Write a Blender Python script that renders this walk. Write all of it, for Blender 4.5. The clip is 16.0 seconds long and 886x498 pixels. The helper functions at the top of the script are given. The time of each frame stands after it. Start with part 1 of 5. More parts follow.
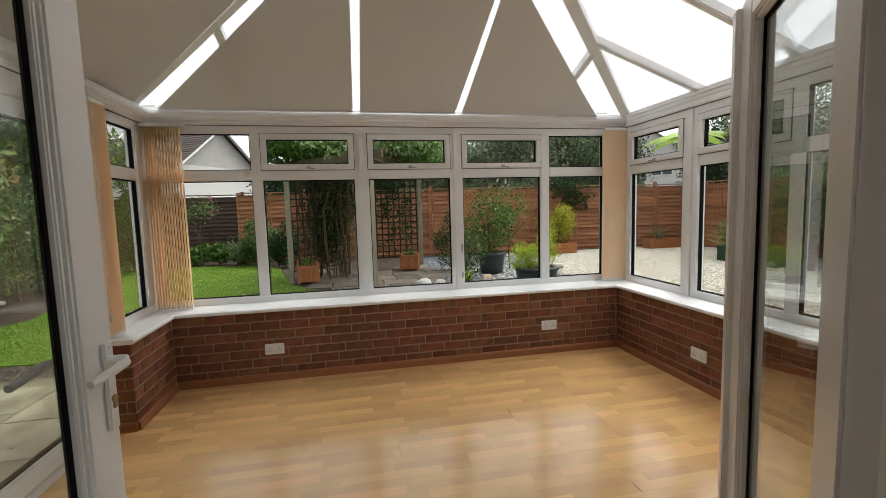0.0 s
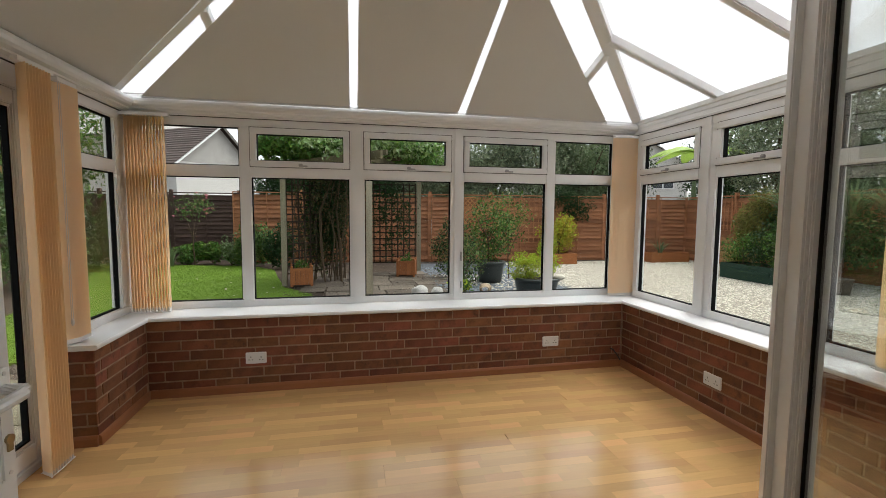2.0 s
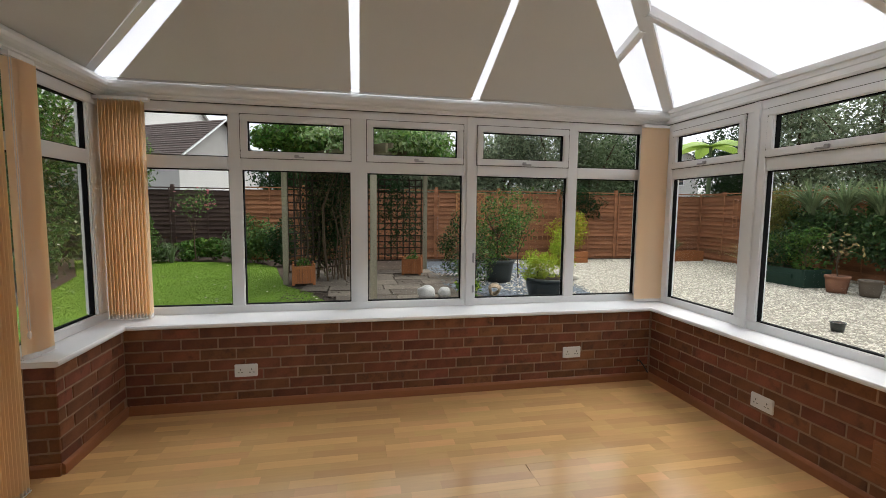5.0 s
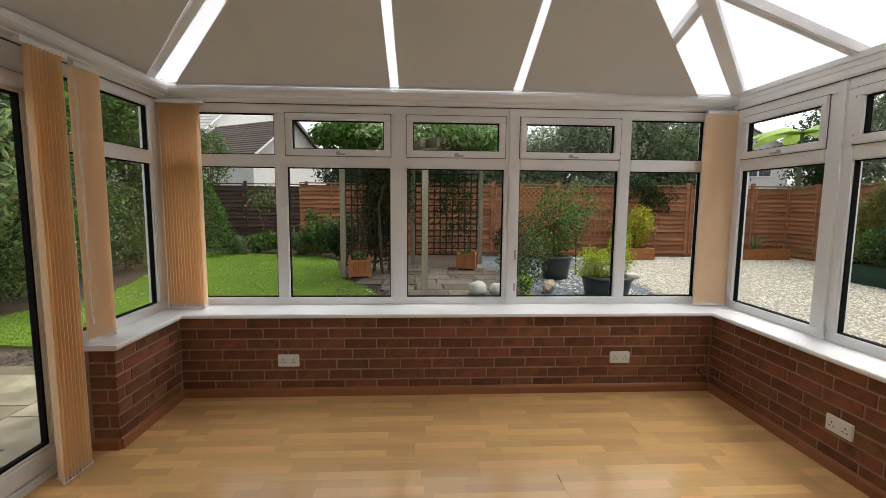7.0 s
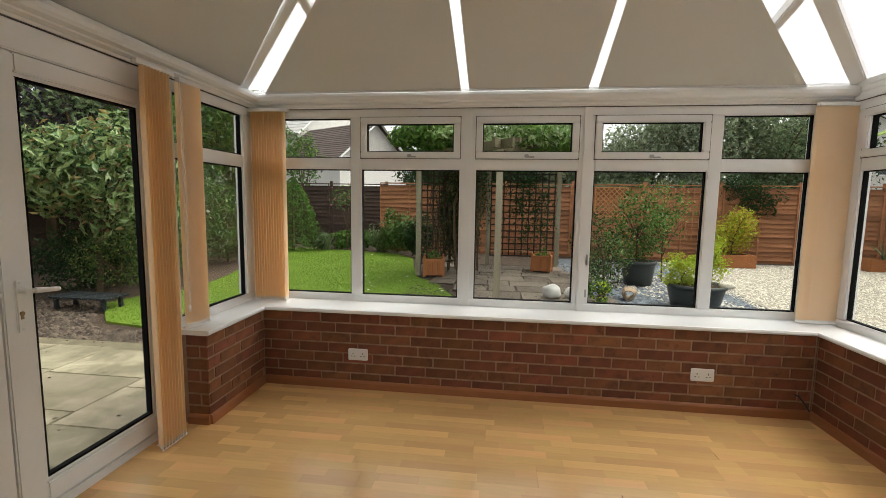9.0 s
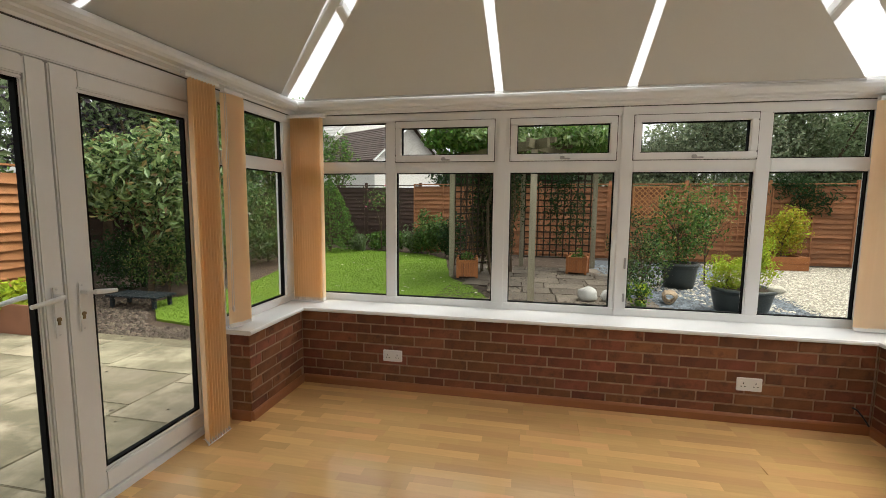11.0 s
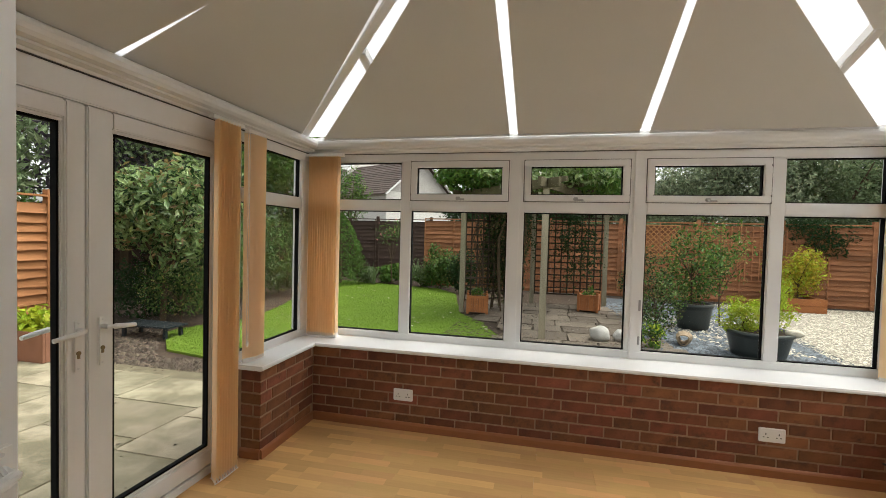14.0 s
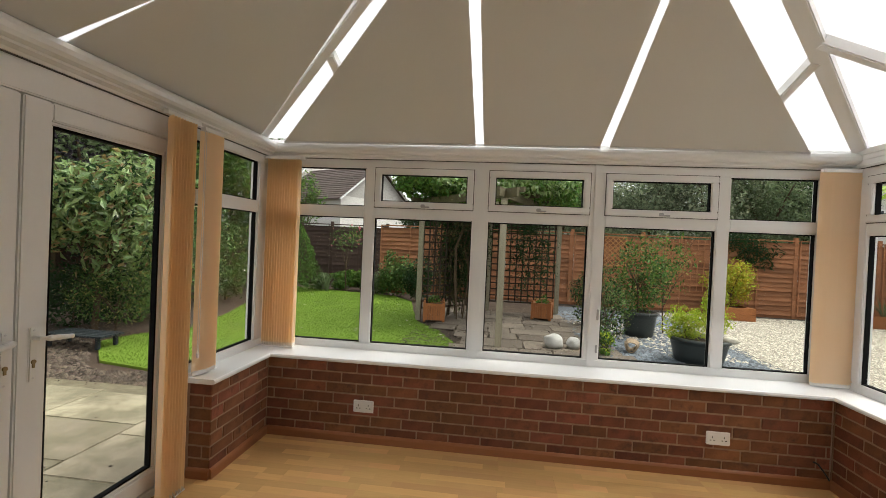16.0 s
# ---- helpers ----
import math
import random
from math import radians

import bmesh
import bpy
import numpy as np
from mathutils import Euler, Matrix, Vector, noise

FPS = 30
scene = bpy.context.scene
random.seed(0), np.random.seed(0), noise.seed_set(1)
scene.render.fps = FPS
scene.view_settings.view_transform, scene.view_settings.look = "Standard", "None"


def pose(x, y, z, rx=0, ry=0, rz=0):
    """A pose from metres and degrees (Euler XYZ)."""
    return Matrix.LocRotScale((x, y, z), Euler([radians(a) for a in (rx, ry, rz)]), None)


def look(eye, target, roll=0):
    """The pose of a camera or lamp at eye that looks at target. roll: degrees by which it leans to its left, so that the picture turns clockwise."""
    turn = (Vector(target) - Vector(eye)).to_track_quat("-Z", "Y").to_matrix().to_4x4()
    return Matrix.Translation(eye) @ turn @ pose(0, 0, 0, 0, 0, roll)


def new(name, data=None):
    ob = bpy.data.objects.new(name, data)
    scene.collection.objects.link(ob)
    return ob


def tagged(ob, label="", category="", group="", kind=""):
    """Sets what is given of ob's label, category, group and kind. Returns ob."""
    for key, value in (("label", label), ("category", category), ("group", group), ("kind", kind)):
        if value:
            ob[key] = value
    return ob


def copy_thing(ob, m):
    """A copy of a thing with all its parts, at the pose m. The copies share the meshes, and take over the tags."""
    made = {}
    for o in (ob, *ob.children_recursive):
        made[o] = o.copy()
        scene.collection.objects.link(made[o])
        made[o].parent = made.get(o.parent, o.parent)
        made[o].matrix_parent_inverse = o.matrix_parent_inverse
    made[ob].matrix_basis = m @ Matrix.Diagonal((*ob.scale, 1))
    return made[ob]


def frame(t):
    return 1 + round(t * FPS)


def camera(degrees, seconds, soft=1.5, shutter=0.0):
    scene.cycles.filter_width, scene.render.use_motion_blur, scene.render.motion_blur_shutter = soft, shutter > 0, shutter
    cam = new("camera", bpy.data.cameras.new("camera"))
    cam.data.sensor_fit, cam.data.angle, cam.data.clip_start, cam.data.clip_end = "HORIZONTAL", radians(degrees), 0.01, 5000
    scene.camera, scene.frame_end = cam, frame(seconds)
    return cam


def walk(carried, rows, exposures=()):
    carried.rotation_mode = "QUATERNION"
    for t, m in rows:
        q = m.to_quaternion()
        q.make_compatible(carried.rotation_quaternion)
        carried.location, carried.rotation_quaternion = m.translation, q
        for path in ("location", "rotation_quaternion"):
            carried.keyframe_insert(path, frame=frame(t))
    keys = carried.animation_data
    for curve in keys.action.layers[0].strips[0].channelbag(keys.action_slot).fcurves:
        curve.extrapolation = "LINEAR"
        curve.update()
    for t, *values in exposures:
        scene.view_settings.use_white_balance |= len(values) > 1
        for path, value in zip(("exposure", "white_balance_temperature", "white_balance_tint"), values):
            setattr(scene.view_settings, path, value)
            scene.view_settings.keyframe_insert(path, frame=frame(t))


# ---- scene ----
cam = camera(90.4, 16.0, soft=0.8)
PATH = [
    (0, (-0.034, -0.004, 1.359), (0.367, 1.947, 1.171), -1.6),
    (0.5, (-0.015, 0.04, 1.356), (0.383, 1.992, 1.181), -0.5),
    (1, (0.001, 0.096, 1.359), (0.4, 2.048, 1.19), -0.2),
    (1.5, (0.009, 0.152, 1.352), (0.415, 2.104, 1.192), 0.2),
    (2, (0.017, 0.219, 1.35), (0.426, 2.17, 1.19), 0.4),
    (2.5, (0.033, 0.288, 1.346), (0.434, 2.241, 1.185), 0.5),
    (3, (0.027, 0.361, 1.346), (0.413, 2.317, 1.184), 0.5),
    (3.5, (0.03, 0.435, 1.352), (0.413, 2.391, 1.182), 0.5),
    (6, (0.104, 0.608, 1.36), (0.491, 2.562, 1.18), 0.7),
    (6.5, (0.16, 0.615, 1.364), (0.409, 2.59, 1.172), 0.5),
    (7, (0.226, 0.618, 1.37), (0.333, 2.605, 1.163), 0.5),
    (7.5, (0.272, 0.623, 1.382), (0.216, 2.611, 1.165), 0.4),
    (8, (0.279, 0.633, 1.391), (0.122, 2.615, 1.173), 0.6),
    (8.5, (0.287, 0.632, 1.385), (0.085, 2.61, 1.169), 0.9),
    (9, (0.304, 0.63, 1.387), (0.06, 2.603, 1.174), 0.9),
    (9.5, (0.302, 0.625, 1.394), (0.042, 2.597, 1.179), 0.9),
    (10, (0.301, 0.625, 1.4), (-0.002, 2.59, 1.184), 0.6),
    (12.5, (0.286, 0.612, 1.423), (-0.169, 2.55, 1.236), 1.0),
    (13, (0.279, 0.606, 1.433), (-0.174, 2.549, 1.285), 1.2),
    (13.5, (0.277, 0.605, 1.436), (-0.171, 2.552, 1.342), 1.2),
    (14, (0.269, 0.604, 1.443), (-0.168, 2.554, 1.379), 1.5),
    (14.5, (0.264, 0.603, 1.451), (-0.163, 2.556, 1.409), 1.9),
    (15, (0.25, 0.609, 1.449), (-0.158, 2.567, 1.421), 2.2),
    (15.5, (0.221, 0.61, 1.451), (-0.14, 2.577, 1.426), 2.4),
    (16, (0.186, 0.616, 1.45), (-0.045, 2.603, 1.425), 2.6),
]
walk(cam, [(t, look(eye, target, roll)) for t, eye, target, roll in PATH],
     exposures=((0, 1.33, 6500, 10), (3.5, 1.27, 6450, 10), (6.2, 1.17, 6330, 13), (8, 1.38, 6860, 9.5), (9, 1.42, 6850, 9), (12.5, 1.52, 6830, 9), (16, 1.45, 6800, 9.5)))

# ---- world, sun, exposure ----
world = bpy.data.worlds.new("overcast_sky")
scene.world = world
world.use_nodes = True
wn, wl = world.node_tree.nodes, world.node_tree.links
sky = wn.new("ShaderNodeTexSky")
sky.sky_type = "NISHITA"
sky.sun_disc = False
sky.sun_elevation = radians(63)
sky.sun_rotation = radians(67)
sky.air_density, sky.dust_density, sky.ozone_density = 1.0, 4.0, 1.0
hsv = wn.new("ShaderNodeHueSaturation")
hsv.inputs["Saturation"].default_value = 0.22
wl.new(sky.outputs[0], hsv.inputs["Color"])
wl.new(hsv.outputs[0], wn["Background"].inputs["Color"])
wn["Background"].inputs["Strength"].default_value = 0.15
sun = new("sun", bpy.data.lights.new("sun", "SUN"))
sun.data.energy, sun.data.angle, sun.data.color = 0.5, radians(60), (1.0, 0.97, 0.92)
sun.matrix_world = look((7, 5, 15), (0, 2, 0))


# ---- small builders ----
def thing(name, at=(0, 0, 0), label="", category="", group="", kind=""):
    ob = new(name)
    ob.empty_display_size = 0.1
    ob.location = at
    return tagged(ob, label, category, group, kind)


def base_of(ob):
    p = Vector((0, 0, 0))
    while ob:
        p += ob.location
        ob = ob.parent
    return p


def part(name, bm, material, parent=None, label=""):
    """One mesh object, built at its place in the world, under a thing or a part."""
    me = bpy.data.meshes.new(name)
    if parent:
        bmesh.ops.translate(bm, vec=-base_of(parent), verts=bm.verts)
    bm.to_mesh(me)
    bm.free()
    me.materials.append(material)
    ob = new(name, me)
    ob.parent = parent
    return tagged(ob, label)


def raw(name, verts, faces, material, parent=None, label=""):
    """One mesh object from computed corners and faces."""
    me = bpy.data.meshes.new(name)
    off = base_of(parent) if parent else Vector((0, 0, 0))
    v = np.asarray(verts, dtype=float) - np.array(off)
    me.from_pydata(v.tolist(), [], faces if isinstance(faces, list) else faces.tolist())
    me.materials.append(material)
    ob = new(name, me)
    ob.parent = parent
    return tagged(ob, label)


def add_box(bm, a, b, bevel=0.0, turn=None):
    lo = [min(p, q) for p, q in zip(a, b)]
    hi = [max(p, q) for p, q in zip(a, b)]
    made = bmesh.ops.create_cube(bm, size=1)["verts"]
    m = Matrix.Translation([(p + q) / 2 for p, q in zip(lo, hi)])
    if turn:
        m = m @ turn
    bmesh.ops.transform(bm, matrix=m @ Matrix.Diagonal([q - p for p, q in zip(lo, hi)] + [1]), verts=made)
    if bevel:
        edges = list({e for v in made for e in v.link_edges})
        bmesh.ops.bevel(bm, geom=edges, offset=bevel, segments=2, affect="EDGES")
    return made


def box(name, a, b, material, parent=None, label="", bevel=0.004):
    bm = bmesh.new()
    add_box(bm, a, b, bevel)
    return part(name, bm, material, parent, label)


def add_bar(bm, p, q, w, h, up=(0, 0, 1)):
    """A straight bar from p to q, w wide and h deep."""
    p, q = Vector(p), Vector(q)
    z = (q - p).normalized()
    x = z.cross(Vector(up)).normalized()
    y = x.cross(z)
    m = Matrix((x, y, z)).transposed().to_4x4()
    made = bmesh.ops.create_cube(bm, size=1)["verts"]
    bmesh.ops.transform(bm, matrix=Matrix.Translation((p + q) / 2) @ m @ Matrix.Diagonal((w, h, (q - p).length, 1)), verts=made)
    return made


def add_tube(bm, pts, radii, sides=8):
    """A tube through points, with a radius at each."""
    rings = []
    pts = [Vector(p) for p in pts]
    for i, p in enumerate(pts):
        d = (pts[min(i + 1, len(pts) - 1)] - pts[max(i - 1, 0)]).normalized()
        s = d.cross(Vector((0.3, 0.9, 0.2))).normalized()
        u = s.cross(d)
        rings.append([bm.verts.new(p + radii[i] * (math.cos(k * math.tau / sides) * s + math.sin(k * math.tau / sides) * u)) for k in range(sides)])
    for r, q in zip(rings, rings[1:]):
        for k in range(sides):
            bm.faces.new((r[k], r[(k + 1) % sides], q[(k + 1) % sides], q[k]))
    bm.faces.new(rings[0][::-1])
    bm.faces.new(rings[-1])


def add_lathe(bm, rows, at=(0, 0, 0), sides=24):
    """A turned shape from (radius, height) rows."""
    rings = [[bm.verts.new((at[0] + r * math.cos(k * math.tau / sides), at[1] + r * math.sin(k * math.tau / sides), at[2] + z)) for k in range(sides)] for r, z in rows]
    for r, q in zip(rings, rings[1:]):
        for k in range(sides):
            bm.faces.new((r[k], r[(k + 1) % sides], q[(k + 1) % sides], q[k]))
    bm.faces.new(rings[0][::-1])
    bm.faces.new(rings[-1])


def add_extrusion(bm, profile, start, end, across, up=(0, 0, 1)):
    """A profile of (across, up) pairs drawn along a line."""
    across, up = Vector(across), Vector(up)
    rings = [[bm.verts.new(Vector(e) + a * across + b * up) for a, b in profile] for e in (start, end)]
    n = len(profile)
    for k in range(n):
        bm.faces.new((rings[0][k], rings[0][(k + 1) % n], rings[1][(k + 1) % n], rings[1][k]))
    bm.faces.new(rings[0])
    bm.faces.new(rings[1][::-1])
    bmesh.ops.recalc_face_normals(bm, faces=bm.faces)


# ---- materials ----
def material(name, colour, rough=0.6, var=0.12, scale=8.0, fine=120.0, bump=0.1, metal=0.0, rand=0.0, stretch=(1, 1, 1), translucent=0.0, island=False, coat=0.0, hue=0.0, patch=None):
    m = bpy.data.materials.new(name)
    m.use_nodes = True
    n, l = m.node_tree.nodes, m.node_tree.links
    p = n["Principled BSDF"]
    p.inputs["Roughness"].default_value = rough
    p.inputs["Metallic"].default_value = metal
    p.inputs["Specular IOR Level"].default_value = 0.5 if rough < 0.45 else 0.2
    p.inputs["Coat Weight"].default_value = coat
    tc = n.new("ShaderNodeTexCoord")
    mp = n.new("ShaderNodeMapping")
    mp.inputs["Scale"].default_value = stretch
    l.new(tc.outputs["Object"], mp.inputs["Vector"])
    big = n.new("ShaderNodeTexNoise")
    big.inputs["Scale"].default_value = scale
    big.inputs["Detail"].default_value = 4
    small = n.new("ShaderNodeTexNoise")
    small.inputs["Scale"].default_value = fine
    small.inputs["Detail"].default_value = 3
    l.new(mp.outputs[0], big.inputs["Vector"])
    l.new(mp.outputs[0], small.inputs["Vector"])
    add = n.new("ShaderNodeMath")
    add.operation = "MULTIPLY_ADD"
    add.inputs[1].default_value = 0.4
    l.new(small.outputs["Fac"], add.inputs[0])
    l.new(big.outputs["Fac"], add.inputs[2])
    value = n.new("ShaderNodeMapRange")
    value.inputs["From Min"].default_value, value.inputs["From Max"].default_value = 0.35, 1.05
    value.inputs["To Min"].default_value, value.inputs["To Max"].default_value = 1 - var, 1 + var
    l.new(add.outputs[0], value.inputs["Value"])
    out = value.outputs[0]
    tint = n.new("ShaderNodeHueSaturation")
    tint.inputs["Color"].default_value = (*colour, 1)
    if rand or hue:
        if island:
            src = n.new("ShaderNodeNewGeometry").outputs["Random Per Island"]
        else:
            src = n.new("ShaderNodeObjectInfo").outputs["Random"]
        r = n.new("ShaderNodeMapRange")
        r.inputs["To Min"].default_value, r.inputs["To Max"].default_value = 1 - rand, 1 + rand
        l.new(src, r.inputs["Value"])
        mul = n.new("ShaderNodeMath")
        mul.operation = "MULTIPLY"
        l.new(out, mul.inputs[0])
        l.new(r.outputs[0], mul.inputs[1])
        out = mul.outputs[0]
        if hue:
            wob = n.new("ShaderNodeMath")
            wob.operation = "MULTIPLY"
            wob.inputs[1].default_value = 7.31
            l.new(src, wob.inputs[0])
            fr = n.new("ShaderNodeMath")
            fr.operation = "FRACT"
            l.new(wob.outputs[0], fr.inputs[0])
            hr = n.new("ShaderNodeMapRange")
            hr.inputs["To Min"].default_value, hr.inputs["To Max"].default_value = 0.5 - hue, 0.5 + hue
            l.new(fr.outputs[0], hr.inputs["Value"])
            l.new(hr.outputs[0], tint.inputs["Hue"])
    l.new(out, tint.inputs["Value"])
    base = tint.outputs[0]
    if patch:
        # blotches of another colour: (colour, scale, share, softness)
        pc, ps, share, soft_edge = patch
        spot = n.new("ShaderNodeTexNoise")
        spot.inputs["Scale"].default_value = ps
        spot.inputs["Detail"].default_value = 6
        spot.inputs["Roughness"].default_value = 0.65
        shift = n.new("ShaderNodeVectorMath")
        shift.operation = "ADD"
        info = n.new("ShaderNodeObjectInfo")
        far_off = n.new("ShaderNodeMath")
        far_off.operation = "MULTIPLY"
        far_off.inputs[1].default_value = 37.0
        l.new(info.outputs["Random"], far_off.inputs[0])
        l.new(mp.outputs[0], shift.inputs[0])
        l.new(far_off.outputs[0], shift.inputs[1])
        l.new(shift.outputs[0], spot.inputs["Vector"])
        edge = n.new("ShaderNodeMapRange")
        edge.inputs["From Min"].default_value, edge.inputs["From Max"].default_value = 1 - share - soft_edge, 1 - share + soft_edge
        l.new(spot.outputs["Fac"], edge.inputs["Value"])
        blend = n.new("ShaderNodeMix")
        blend.data_type = "RGBA"
        l.new(edge.outputs[0], blend.inputs[0])
        l.new(base, blend.inputs[6])
        blend.inputs[7].default_value = (*pc, 1)
        base = blend.outputs[2]
    l.new(base, p.inputs["Base Color"])
    if bump:
        b = n.new("ShaderNodeBump")
        b.inputs["Strength"].default_value = bump
        b.inputs["Distance"].default_value = 0.01
        l.new(add.outputs[0], b.inputs["Height"])
        l.new(b.outputs[0], p.inputs["Normal"])
    if translucent:
        t = n.new("ShaderNodeBsdfTranslucent")
        l.new(tint.outputs[0], t.inputs["Color"])
        mix = n.new("ShaderNodeMixShader")
        mix.inputs[0].default_value = translucent
        l.new(p.outputs[0], mix.inputs[1])
        l.new(t.outputs[0], mix.inputs[2])
        l.new(mix.outputs[0], n["Material Output"].inputs["Surface"])
    return m


def glass_material(name, tint=(0.94, 0.96, 0.95), shine=0.0015):
    m = bpy.data.materials.new(name)
    m.use_nodes = True
    n, l = m.node_tree.nodes, m.node_tree.links
    n.remove(n["Principled BSDF"])
    clear = n.new("ShaderNodeBsdfTransparent")
    clear.inputs[0].default_value = (*tint, 1)
    gloss = n.new("ShaderNodeBsdfGlossy")
    gloss.inputs["Roughness"].default_value = 0.01
    fr = n.new("ShaderNodeLayerWeight")
    fr.inputs["Blend"].default_value = 0.5
    steep = n.new("ShaderNodeMath")
    steep.operation = "POWER"
    steep.inputs[1].default_value = 4.0
    l.new(fr.outputs["Facing"], steep.inputs[0])
    amount = n.new("ShaderNodeMath")
    amount.operation = "MULTIPLY_ADD"
    amount.inputs[1].default_value = 0.8
    amount.inputs[2].default_value = shine
    l.new(steep.outputs[0], amount.inputs[0])
    mix = n.new("ShaderNodeMixShader")
    l.new(amount.outputs[0], mix.inputs[0])
    l.new(clear.outputs[0], mix.inputs[1])
    l.new(gloss.outputs[0], mix.inputs[2])
    l.new(mix.outputs[0], n["Material Output"].inputs["Surface"])
    return m


def translucent_sheet(name, colour, back, share, rough=0.6):
    """A sheet that scatters light on both sides, and lets a share of it through."""
    m = material(name, colour, rough, var=0.03, scale=2.0, fine=400, bump=0.03)
    n, l = m.node_tree.nodes, m.node_tree.links
    t = n.new("ShaderNodeBsdfTranslucent")
    t.inputs["Color"].default_value = (*back, 1)
    mix = n.new("ShaderNodeMixShader")
    mix.inputs[0].default_value = share
    l.new(n["Principled BSDF"].outputs[0], mix.inputs[1])
    l.new(t.outputs[0], mix.inputs[2])
    l.new(mix.outputs[0], n["Material Output"].inputs["Surface"])
    return m


UPVC = material("white_upvc", (0.8, 0.8, 0.79), 0.28, var=0.03, scale=3, fine=60, bump=0.01)
GREY_UPVC = material("greyish_upvc", (0.62, 0.61, 0.6), 0.35, var=0.05, scale=3, fine=60, bump=0.02)
SILL = material("white_sill_board", (0.85, 0.85, 0.85), 0.22, var=0.03, scale=3, fine=50, bump=0.01)
GASKET = material("black_rubber", (0.006, 0.006, 0.006), 0.95, var=0.1, bump=0.02)
# dark grey for shadow lines painted round the sashes and under the beam
SHADOW_LINE = material("shadow_line_grey", (0.12, 0.115, 0.11), 0.9, var=0.1, bump=0.02)
GLASS = glass_material("clear_glass")
DOOR_GLASS = glass_material("door_glass", (0.88, 0.91, 0.9), 0.055)
OPAL = translucent_sheet("opal_polycarbonate", (0.85, 0.86, 0.87), (0.9, 0.91, 0.92), 0.62)
ROOF_CLOTH = translucent_sheet("pleated_roof_blind_cloth", (0.67, 0.65, 0.61), (0.7, 0.67, 0.61), 0.22, 0.85)
BLIND = translucent_sheet("peach_blind_cloth", (0.95, 0.83, 0.63), (1.0, 0.82, 0.58), 0.6, 0.85)
BEADS = material("white_bead_chain", (0.8, 0.78, 0.74), 0.4, bump=0.02)
BRICK = material("red_brown_brick", (0.195, 0.076, 0.04), 0.8, var=0.4, scale=9, fine=160, bump=0.4, rand=0.25, hue=0.012, patch=((0.1, 0.045, 0.029), 12, 0.38, 0.1))
MORTAR = material("brown_mortar", (0.32, 0.21, 0.14), 0.95, var=0.25, scale=14, fine=220, bump=0.4)
SKIRT = material("stained_wood_skirting", (0.3, 0.11, 0.04), 0.4, var=0.2, scale=3, fine=40, bump=0.05, stretch=(0.15, 1, 1))
LAMINATE = material("beech_laminate", (0.74, 0.45, 0.19), 0.19, var=0.12, scale=5, fine=70, bump=0.012, rand=0.15, hue=0.006, island=True, stretch=(0.12, 1, 1))
HANDLE = material("dull_grey_metal", (0.42, 0.42, 0.42), 0.4, var=0.1, metal=0.8, bump=0.01)
STEEL = material("bright_metal", (0.7, 0.7, 0.7), 0.3, var=0.04, metal=1.0, bump=0.01)
BRASS = material("dull_brass", (0.35, 0.27, 0.15), 0.4, var=0.1, metal=1.0, bump=0.02)
WHITE_PLASTIC = material("white_plastic", (0.8, 0.8, 0.78), 0.3, var=0.02, bump=0.0)
BLACK = material("black_plastic", (0.015, 0.015, 0.015), 0.4, var=0.05, bump=0.0)
PLASTER = material("cream_plaster", (0.6, 0.56, 0.5), 0.85, var=0.05, scale=3, fine=90, bump=0.06)

# ---- the plan, in metres ----
LEFT, RIGHT, BACK = -1.42, 2.38, 3.67      # inner brick faces
WIN_L, WIN_R, WIN_B = -1.61, 2.595, 3.945  # inner faces of the window frames
HOUSE = 0.42                               # conservatory side of the house wall
GROUND = -0.12
SILL_TOP = 0.596
EAVE_Z, SLOPE = 2.20, 0.36
EAVE_B, EAVE_R, EAVE_L = 3.93, 2.647, -1.642


def on_back(u, w, z):
    return (u, WIN_B + w, z)


def on_right(u, w, z):
    return (WIN_R + w, u, z)


def on_left(u, w, z):
    return (WIN_L - w, u, z)


# ---- floor, dwarf walls, house wall ----
slab = box("floor", (-1.72, -2.6, -0.2), (2.7, 4.0, -0.012), PLASTER, bevel=0)
tagged(slab, "warm beech-effect laminate floor laid in short strips", "floor", kind="structure")

wall_back = thing("wall_back", label="low red-brown brick wall under the long windows", category="wall", kind="structure")
box("mortar_bed", (LEFT - 0.25, BACK + 0.004, -0.2), (RIGHT + 0.25, WIN_B + 0.08, 0.566), MORTAR, wall_back, bevel=0)
wall_right = thing("wall_right", label="low red-brown brick wall with a vent", category="wall", kind="structure")
box("mortar_bed", (RIGHT + 0.004, HOUSE, -0.2), (WIN_R + 0.08, BACK + 0.004, 0.566), MORTAR, wall_right, bevel=0)
wall_left = thing("wall_left", label="short low brick wall beside the garden doors", category="wall", kind="structure")
box("mortar_bed", (WIN_L - 0.08, 3.024, -0.2), (LEFT - 0.004, BACK + 0.004, 0.566), MORTAR, wall_left, bevel=0)

# house wall with the doorway that the walk passes
DOOR_A, DOOR_B = -0.755, 0.79
wall_house = thing("wall_house", label="plain cream house wall with a wide doorway", category="wall", kind="structure")
box("wall_side", (-1.75, HOUSE - 0.3, -0.2), (DOOR_A - 0.012, HOUSE, 3.3), PLASTER, wall_house, bevel=0)
box("wall_side", (DOOR_B + 0.012, HOUSE - 0.3, -0.2), (2.75, HOUSE, 3.3), PLASTER, wall_house, bevel=0)
box("lintel", (DOOR_A - 0.012, HOUSE - 0.3, 2.03), (DOOR_B + 0.012, HOUSE, 3.3), PLASTER, wall_house, bevel=0)
wall_room = thing("wall_room", label="plain cream walls of the room behind the doorway", category="wall", kind="structure")
